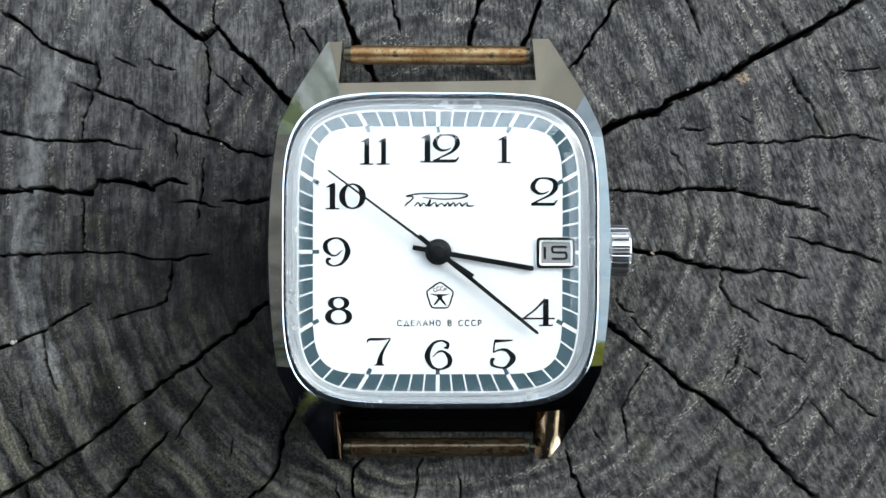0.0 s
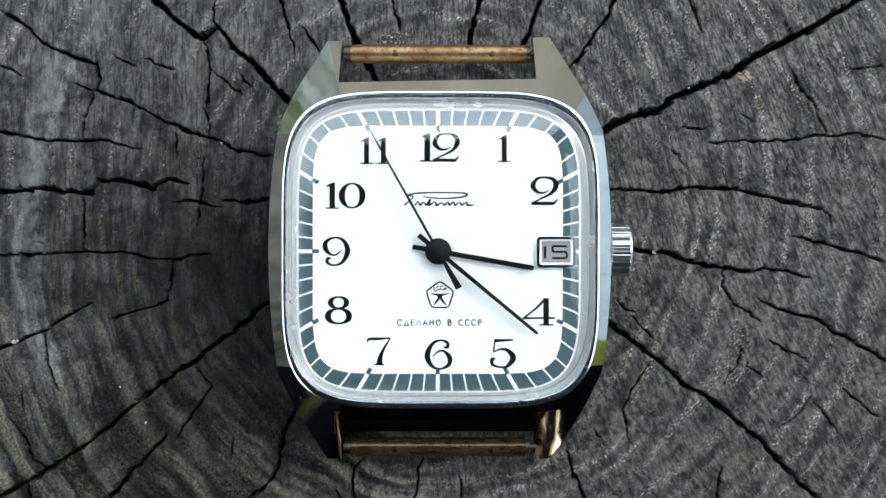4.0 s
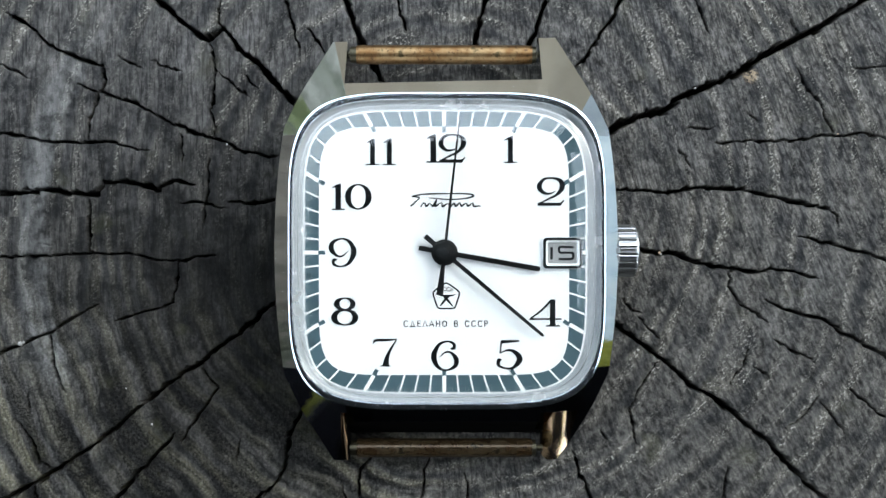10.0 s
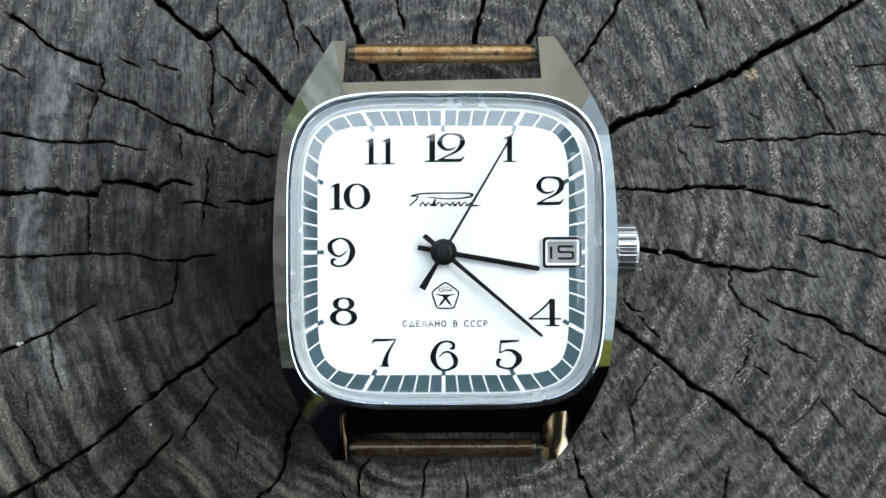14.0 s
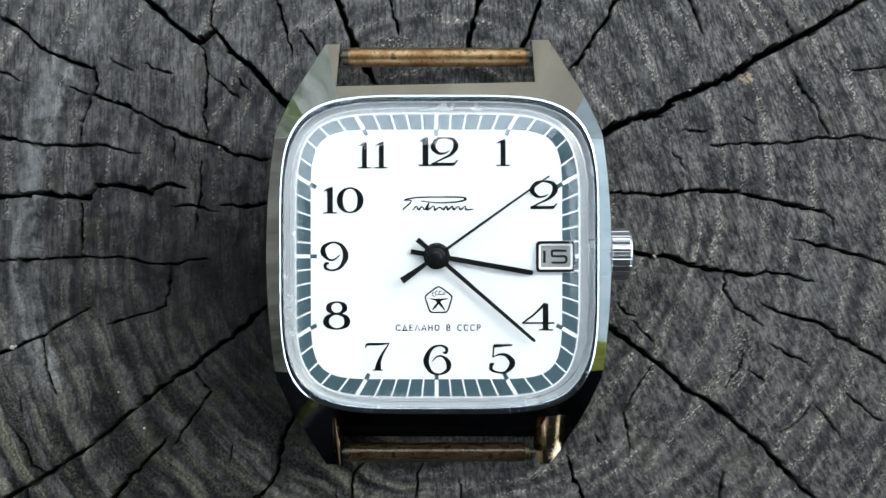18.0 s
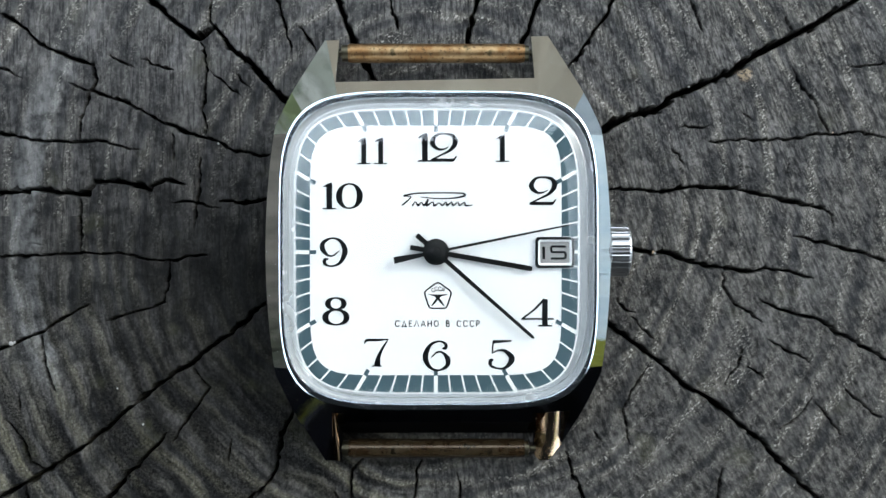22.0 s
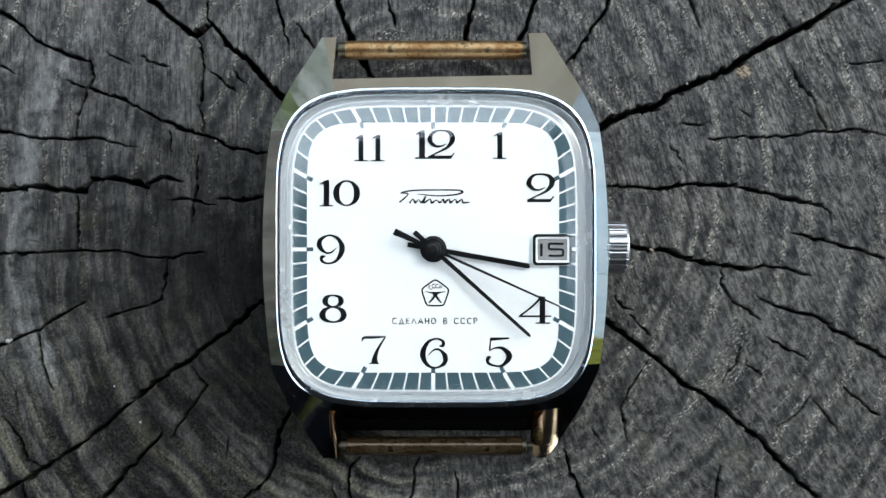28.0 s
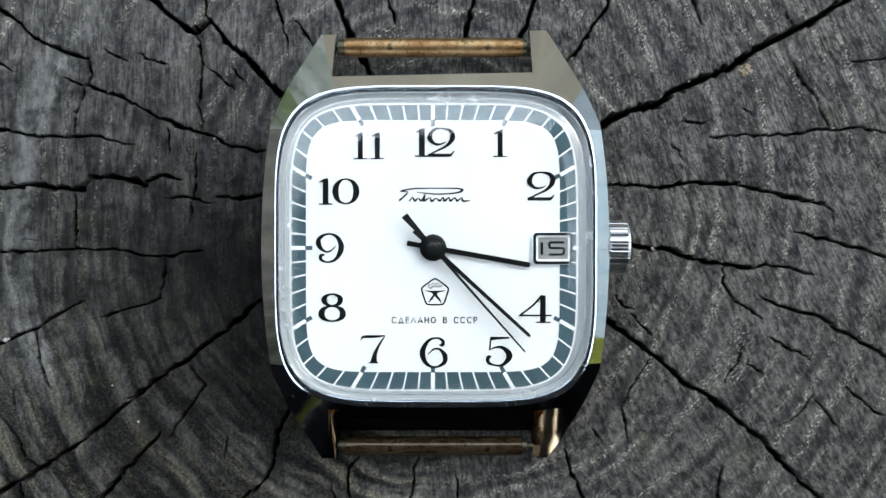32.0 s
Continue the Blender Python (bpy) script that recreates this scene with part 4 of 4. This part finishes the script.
# pen strokes of the numerals: (x, y, width) in units of the numeral's height
STROKES = {
    "1": [[(0.03, 0.0, 0.2), (0.03, 0.96, 0.2)], [(-0.2, 0.84, 0.03), (-0.04, 0.91, 0.09), (0.12, 1.0, 0.03)], [(-0.22, 0.025, 0.05), (0.28, 0.025, 0.05)]],
    "2": [[(0.19, 0.52, 0.03), (0.02, 0.44, 0.06), (-0.2, 0.45, 0.1), (-0.38, 0.66, 0.17), (-0.24, 0.92, 0.1), (0.04, 0.98, 0.06), (0.34, 0.9, 0.13), (0.42, 0.66, 0.18),
           (0.24, 0.4, 0.1), (-0.1, 0.22, 0.06), (-0.42, 0.06, 0.06)], [(-0.44, 0.055, 0.11), (0.36, 0.055, 0.11)], [(0.34, 0.03, 0.08), (0.48, 0.2, 0.04)]],
    "4": [[(0.18, 0.98, 0.08), (-0.1, 0.62, 0.07), (-0.48, 0.27, 0.06)], [(-0.5, 0.27, 0.06), (0.46, 0.27, 0.06)], [(0.2, 0.0, 0.19), (0.2, 0.98, 0.19)], [(0.0, 0.025, 0.05), (0.42, 0.025, 0.05)]],
    "5": [[(-0.27, 0.93, 0.12), (0.36, 0.96, 0.05)], [(-0.27, 0.97, 0.05), (-0.31, 0.55, 0.05)],
          [(-0.32, 0.53, 0.03), (-0.1, 0.63, 0.06), (0.16, 0.6, 0.12), (0.37, 0.34, 0.2), (0.16, 0.05, 0.1), (-0.12, 0.02, 0.06), (-0.36, 0.12, 0.1), (-0.36, 0.28, 0.13), (-0.26, 0.31, 0.05)]],
    "6": [[(0.18, 0.74, 0.05), (0.3, 0.76, 0.11), (0.3, 0.9, 0.1), (0.08, 0.99, 0.06), (-0.22, 0.87, 0.11), (-0.4, 0.48, 0.19), (-0.26, 0.12, 0.12), (0.04, 0.0, 0.06), (0.34, 0.14, 0.13),
           (0.38, 0.38, 0.17), (0.2, 0.6, 0.08), (0.0, 0.61, 0.06), (-0.2, 0.44, 0.03)]],
    "7": [[(-0.42, 0.8, 0.03), (-0.33, 0.93, 0.09), (0.06, 0.94, 0.09), (0.44, 0.97, 0.03)], [(0.42, 0.95, 0.04), (0.2, 0.6, 0.09), (0.07, 0.3, 0.15), (0.03, 0.0, 0.24)], [(-0.16, 0.02, 0.04), (0.2, 0.02, 0.04)]],
}
OVALS = {"0": [(0, 0.5, 0.39, 0.46, 0.17)], "8": [(0, 0.765, 0.28, 0.20, 0.13), (0, 0.285, 0.37, 0.26, 0.15)]}


BOLD = 1.03


def glyph(bm, ch, x, y, h, wide=1.0, bold=BOLD):
    z0, z1 = DIAL_Z + 0.002, DIAL_Z + 0.05
    if ch == "9":
        for line in STROKES["6"]:
            ribbon(bm, smooth_line([(x - px * h * wide, y + (0.5 - py) * h, w * h * bold) for px, py, w in line]), z0, z1)
        return
    for k, line in enumerate(STROKES.get(ch, [])):
        z1 += 0.002 * k
        pts = [(x + px * h * wide, y + (py - 0.5) * h, w * h * bold) for px, py, w in line]
        ribbon(bm, smooth_line(pts) if len(pts) > 2 else [Vector(p) for p in pts], z0, z1)
    for cx, cy, rx, ry, thick in OVALS.get(ch, []):
        pts = []
        for i in range(48):
            a = 2 * math.pi * i / 48
            w = 0.055 + thick * math.cos(a) ** 2
            pts.append(Vector((x + (cx + rx * math.cos(a)) * h * wide, y + (cy - 0.5 + ry * math.sin(a)) * h, w * h * bold)))
        ribbon(bm, pts, z0, z1, closed=True)
        z1 += 0.002


def numeral(text, x, y, h=2.95, gap=1.75, wide=1.0, bold=BOLD):
    bm = bmesh.new()
    for i, ch in enumerate(text):
        glyph(bm, ch, x + (i - (len(text) - 1) / 2) * gap, y, h, wide, bold)
    bmesh.ops.recalc_face_normals(bm, faces=bm.faces)
    part("numeral", bm, INK, dial)


def numerals():
    numeral("12", -0.22, 10.85, gap=2.0)
    numeral("1", 6.85, 10.75, 2.8, bold=0.92)
    numeral("2", 11.05, 6.37)
    numeral("4", 10.63, -6.3, 2.9, wide=1.2)
    numeral("5", 6.8, -10.62, 3.0)
    numeral("6", 0.11, -10.75, 3.0)
    numeral("7", -6.2, -10.41, 2.9)
    numeral("8", -10.36, -6.15, 2.95)
    numeral("9", -10.6, -0.02, 2.95)
    numeral("10", -10.03, 5.83, 2.75, gap=2.15)
    numeral("11", -6.68, 10.5, 2.75, gap=1.75, bold=0.92)


# plain upright letters as pen lines, in units of their height
LETTERS = {
    "С": (0.72, [[(0.68, 0.8), (0.5, 0.97), (0.22, 0.97), (0.04, 0.75), (0.04, 0.25), (0.22, 0.03), (0.5, 0.03), (0.68, 0.2)]]),
    "Д": (0.84, [[(0.0, -0.14), (0.0, 0.03), (0.84, 0.03), (0.84, -0.14)], [(0.12, 0.03), (0.42, 0.98), (0.72, 0.03)]]),
    "Е": (0.55, [[(0.55, 0.97), (0.04, 0.97), (0.04, 0.03), (0.55, 0.03)], [(0.04, 0.52), (0.48, 0.52)]]),
    "Л": (0.74, [[(0.0, 0.0), (0.37, 0.98), (0.74, 0.0)]]),
    "А": (0.76, [[(0.0, 0.0), (0.38, 0.98), (0.76, 0.0)], [(0.14, 0.33), (0.62, 0.33)]]),
    "Н": (0.66, [[(0.04, 0.0), (0.04, 1.0)], [(0.62, 0.0), (0.62, 1.0)], [(0.04, 0.5), (0.62, 0.5)]]),
    "О": (0.8, [[(0.4, 0.97), (0.14, 0.86), (0.04, 0.5), (0.14, 0.14), (0.4, 0.03), (0.66, 0.14), (0.76, 0.5), (0.66, 0.86), (0.4, 0.97)]]),
    "В": (0.58, [[(0.04, 0.0), (0.04, 1.0)], [(0.04, 0.97), (0.4, 0.97), (0.52, 0.76), (0.4, 0.54), (0.04, 0.53)], [(0.4, 0.54), (0.58, 0.3), (0.44, 0.03), (0.04, 0.03)]]),
    "Р": (0.56, [[(0.04, 0.0), (0.04, 1.0)], [(0.04, 0.97), (0.42, 0.97), (0.56, 0.73), (0.42, 0.48), (0.04, 0.48)]]),
}


def printed(name, text, x, y, h, width, material, parent, label):
    """A line of small lettering, centred at x, y and spread over the given width."""
    advance = sum(LETTERS[c][0] if c != " " else 0.5 for c in text) * h
    gap = (width - advance) / (len(text) - 1)
    bm = bmesh.new()
    px = x - width / 2
    for c in text:
        if c == " ":
            px += 0.5 * h + gap
            continue
        w, lines = LETTERS[c]
        for k, line in enumerate(lines):
            ribbon(bm, [Vector((px + a * h, y + (b - 0.5) * h, 0.112)) for a, b in line], DIAL_Z + 0.002, DIAL_Z + 0.02 + 0.002 * k)
        px += w * h + gap
    bmesh.ops.recalc_face_normals(bm, faces=bm.faces)
    return part(name, bm, material, parent, label)


def dial_print():
    z0, z1 = DIAL_Z + 0.002, DIAL_Z + 0.022
    printed("inscription", "СДЕЛАНО В СССР", 0.17, -7.44, 0.62, 8.8, INK, dial, "small black lettering")
    # the maker's mark, as plain strokes
    bm = bmesh.new()
    sweep = [(-3.5, 4.85, 0.14), (-3.1, 5.2, 0.12), (-2.6, 5.75, 0.1), (-3.35, 5.85, 0.1), (-2.0, 6.1, 0.12), (0.5, 6.15, 0.1), (2.6, 6.12, 0.12), (3.05, 5.9, 0.16), (2.2, 5.65, 0.12), (0.4, 5.55, 0.1), (-1.6, 5.72, 0.07)]
    ribbon(bm, smooth_line([(px, py, w * 1.35) for px, py, w in sweep]), z0, z1)
    wave = [(-2.45, 4.8, 0.16), (-2.1, 5.2, 0.12), (-1.85, 4.85, 0.22), (-1.5, 5.15, 0.1), (-1.2, 4.85, 0.2), (-0.8, 5.5, 0.14), (-0.95, 4.85, 0.24), (-0.3, 5.2, 0.1), (-0.15, 4.82, 0.22),
            (0.35, 5.1, 0.12), (0.7, 4.85, 0.2), (1.05, 5.2, 0.12), (1.2, 4.85, 0.24), (1.65, 5.2, 0.12), (1.8, 4.85, 0.22), (2.3, 5.18, 0.1), (2.5, 4.85, 0.22), (3.0, 5.2, 0.1), (3.1, 4.85, 0.22), (3.85, 4.88, 0.1)]
    ribbon(bm, smooth_line(wave), z0, z1 + 0.003)
    bmesh.ops.recalc_face_normals(bm, faces=bm.faces)
    part("maker_mark", bm, INK, dial, "black flourish of the maker's mark")
    # the five-sided quality mark
    bm = bmesh.new()
    cx, cy = 0.22, -4.62
    line = []
    for i in range(5):
        for d in (-30, -15, 0, 15, 30):
            a = radians(72 * i + d)
            k = 1.45 if abs(d) == 0 else 1.33 if abs(d) == 15 else 1.24
            line.append(Vector((cx + k * math.sin(a), cy + k * math.cos(a), 0.17)))
    ribbon(bm, line, z0, z1, closed=True)
    ribbon(bm, smooth_line([(cx - 1.0, cy + 0.24, 0.05), (cx - 0.5, cy + 0.13, 0.17), (cx, cy + 0.10, 0.22), (cx + 0.5, cy + 0.13, 0.17), (cx + 1.0, cy + 0.24, 0.05)]), z0, z1)
    ribbon(bm, [Vector((cx, cy + 0.12, 0.95)), Vector((cx, cy - 0.06, 0.55)), Vector((cx, cy - 0.32, 0.30))], z0, z1 + 0.002)
    for s in (-1, 1):
        ribbon(bm, [Vector((cx + s * 0.02, cy - 0.16, 0.26)), Vector((cx + s * 0.30, cy - 0.55, 0.26)), Vector((cx + s * 0.66, cy - 0.98, 0.10))], z0, z1 + 0.004 + 0.001 * s)
    for i, c in enumerate("СССР"):
        a = radians(-39 + 26 * i)
        h = 0.40
        ox, oy = cx + 0.80 * math.sin(a), cy + 0.02 + 0.80 * math.cos(a)
        w, lines = LETTERS[c]
        for line in lines:
            pts = [((px - w / 2) * h, (py - 0.5) * h) for px, py in line]
            ribbon(bm, [Vector((ox + px * math.cos(a) + py * math.sin(a), oy - px * math.sin(a) + py * math.cos(a), 0.09)) for px, py in pts], z0, z1)
    bmesh.ops.recalc_face_normals(bm, faces=bm.faces)
    part("quality_mark", bm, INK, dial, "small black five-sided mark")


def rounded_rect(w, h, r, cx, cy, steps=6):
    pts = []
    for sx, sy, a0 in ((1, 1, 0), (-1, 1, 90), (-1, -1, 180), (1, -1, 270)):
        for k in range(steps + 1):
            a = radians(a0 + 90 * k / steps)
            pts.append((cx + sx * (w / 2 - r) + r * math.cos(a), cy + sy * (h / 2 - r) + r * math.sin(a)))
    return pts


def date_window():
    x, y = 12.30, -0.05
    z = DIAL_Z
    part("date_frame", loft([(rounded_rect(4.08, 3.34, 0.46, x, y), z + 0.002), (rounded_rect(4.06, 3.32, 0.45, x, y), z + 0.32),
                             (rounded_rect(3.3, 2.55, 0.25, x, y), z + 0.34), (rounded_rect(2.98, 2.23, 0.12, x, y), z + 0.12),
                             (rounded_rect(2.95, 2.2, 0.12, x, y), z + 0.002)], loop=True), WHITE, dial, "white bevelled date frame")
    part("date_border", loft([(rounded_rect(4.0, 3.25, 0.42, x, y), z + 0.30), (rounded_rect(4.0, 3.25, 0.42, x, y), z + 0.36),
                              (rounded_rect(3.42, 2.67, 0.26, x, y), z + 0.36), (rounded_rect(3.42, 2.67, 0.26, x, y), z + 0.30)], loop=True),
         INK, dial, "black border")
    part("date_disc", slab(rounded_rect(2.96, 2.21, 0.1, x, y), z + 0.003, z + 0.065), SILVER, dial, "silver date disc")
    bm = bmesh.new()
    z0, z1 = z + 0.066, z + 0.08
    ribbon(bm, [Vector((x - 1.1, y - 0.66, 0.27)), Vector((x - 1.1, y + 0.62, 0.27))], z0, z1)
    five = [(1.0, 0.5, 0.2), (0.1, 0.52, 0.2), (-0.45, 0.5, 0.2), (-0.52, 0.3, 0.2), (-0.4, 0.05, 0.2), (0.2, 0.03, 0.2), (0.85, 0.0, 0.2), (0.97, -0.25, 0.2), (0.85, -0.5, 0.2), (0.2, -0.53, 0.2), (-0.55, -0.52, 0.2)]
    ribbon(bm, smooth_line([(x + 0.17 + px * 0.97, y + py * 1.2, w * 1.2) for px, py, w in five]), z0, z1)
    bmesh.ops.recalc_face_normals(bm, faces=bm.faces)
    part("date_numeral", bm, INK, dial)


dial_ring()
minute_marks()
numerals()
dial_print()
date_window()


# ---- pointers, crown and bars
def blade(rows, z0, z1, hub=0.0):
    """A flat hand along +y: rows are (y, half width), with a round boss at the pivot."""
    pts = [(-w, y) for y, w in rows] + [(w, y) for y, w in reversed(rows)]
    bm = slab(pts, z0, z1)
    # a low ridge along the middle
    if hub:
        ring = [(hub * math.cos(2 * math.pi * i / 40), hub * math.sin(2 * math.pi * i / 40)) for i in range(40)]
        small = [(x * 0.86, y * 0.86) for x, y in ring]
        lo = [bm.verts.new((x, y, z0 - 0.02)) for x, y in ring]
        mid = [bm.verts.new((x, y, z1 + 0.02)) for x, y in ring]
        top = [bm.verts.new((x, y, z1 + 0.07)) for x, y in small]
        for i in range(40):
            j = (i + 1) % 40
            bm.faces.new((lo[i], lo[j], mid[j], mid[i]))
            bm.faces.new((mid[i], mid[j], top[j], top[i]))
        bm.faces.new(top)
        bm.faces.new(lo[::-1])
    bmesh.ops.recalc_face_normals(bm, faces=bm.faces)
    return bm


hour_hand = part("hour_hand", blade([(-2.72, 0.26), (0, 0.27), (9.9, 0.27), (10.1, 0.18)], 7.45, 7.58, 1.38), HAND, watch, "straight black hour hand")
minute_hand = part("minute_hand", blade([(-2.65, 0.27), (0, 0.24), (8, 0.19), (13.2, 0.17), (13.45, 0.1)], 7.8, 7.92, 1.25), HAND, watch, "slim black minute hand")
second_hand = part("second_hand", blade([(-4.4, 0.36), (-1.2, 0.2), (0, 0.15), (6, 0.13), (14.15, 0.085)], 8.16, 8.25, 0.85), HAND, watch, "hair-thin black second hand with a broad tail")
part("hub_pin", loft([([(r * math.cos(2 * math.pi * i / 32), r * math.sin(2 * math.pi * i / 32)) for i in range(32)], z)
                      for r, z in ((0.62, 8.3), (0.62, 8.4), (0.5, 8.5), (0.3, 8.56))], close_top=True, close_bottom=True), HAND, watch, smooth=False)


def crown():
    rings = []
    count = 22 * 10
    for x, r, groove in ((17.6, 1.7, 0), (18.6, 1.7, 0), (18.66, 2.4, 0), (18.76, 2.75, 0.3), (18.86, 2.88, 1), (20.62, 2.88, 1), (20.72, 2.9, 0.3), (20.88, 2.84, 0.1), (21.02, 2.5, 0), (21.06, 1.0, 0)):
        ring = []
        for i in range(count):
            a = 2 * math.pi * i / count
            k = abs(math.sin(11 * a))
            q = r - groove * (0.30 * (1 - k) ** 4 + 0.06 * k * k)
            ring.append((x, q * math.cos(a), 2.98 + q * math.sin(a)))
        rings.append(ring)
    ob = part("crown", loft_x(rings), CROWN, watch, "fluted chromed winding crown", smooth=False)
    ob.location = (-0.00005, 0.00015, 0)


crown()


def spring_bar(y, z, material):
    bm = lathe([(-10.9, 0.35), (-10.3, 0.35), (-10.5, 0.5), (-10.45, 0.88), (-9.5, 0.9), (9.2, 0.9), (10.1, 0.88), (10.2, 0.5), (10.25, 0.35), (10.9, 0.35)], 32)
    ob = part("spring_bar", bm, DARK_STEEL, watch, "steel spring bar in a brass sleeve", smooth=False)
    rings = []
    for i in range(33):
        x = -9.75 + 19.4 * i / 32
        r = 1.04 + 0.025 * noise.noise((x * 0.8, y, 0)) - (0.06 if i in (0, 32) else 0)
        rings.append([(x, r * math.cos(2 * math.pi * k / 40), r * math.sin(2 * math.pi * k / 40)) for k in range(40)])
    sleeve = part("sleeve", loft_x(rings), material, ob, "tarnished brass tube", smooth=True)
    ob.location = (0.0001, y * 0.001, z * 0.001)


spring_bar(21.9, 2.0, BRASS)
spring_bar(-21.85, 1.9, SHADED_BRASS)


# ---------------------------------------------------------------- what moves
def motions():
    def hand_rows(ob, rows):
        walk(ob, [(t, pose(0.00003, 0.00002, 0, 0, 0, -a)) for t, a in rows])
    # five beats a second
    ticks = [(0.0, -53.5)]
    for n in range(160):
        t = 0.15 + 0.2 * n
        a = -53.5 + 1.2 * n
        if t < 31.95:
            ticks += [(t - 0.034, a), (t, a + 1.2)]
    ticks.append((32.0, -53.5 + 192.0))
    hand_rows(second_hand, ticks)
    hand_rows(minute_hand, [(t, 129.2 + 0.1 * t) for t in (0, 8, 16, 24, 32)])
    hand_rows(hour_hand, [(t, 99.9 + t / 120) for t in (0, 16, 32)])


motions()
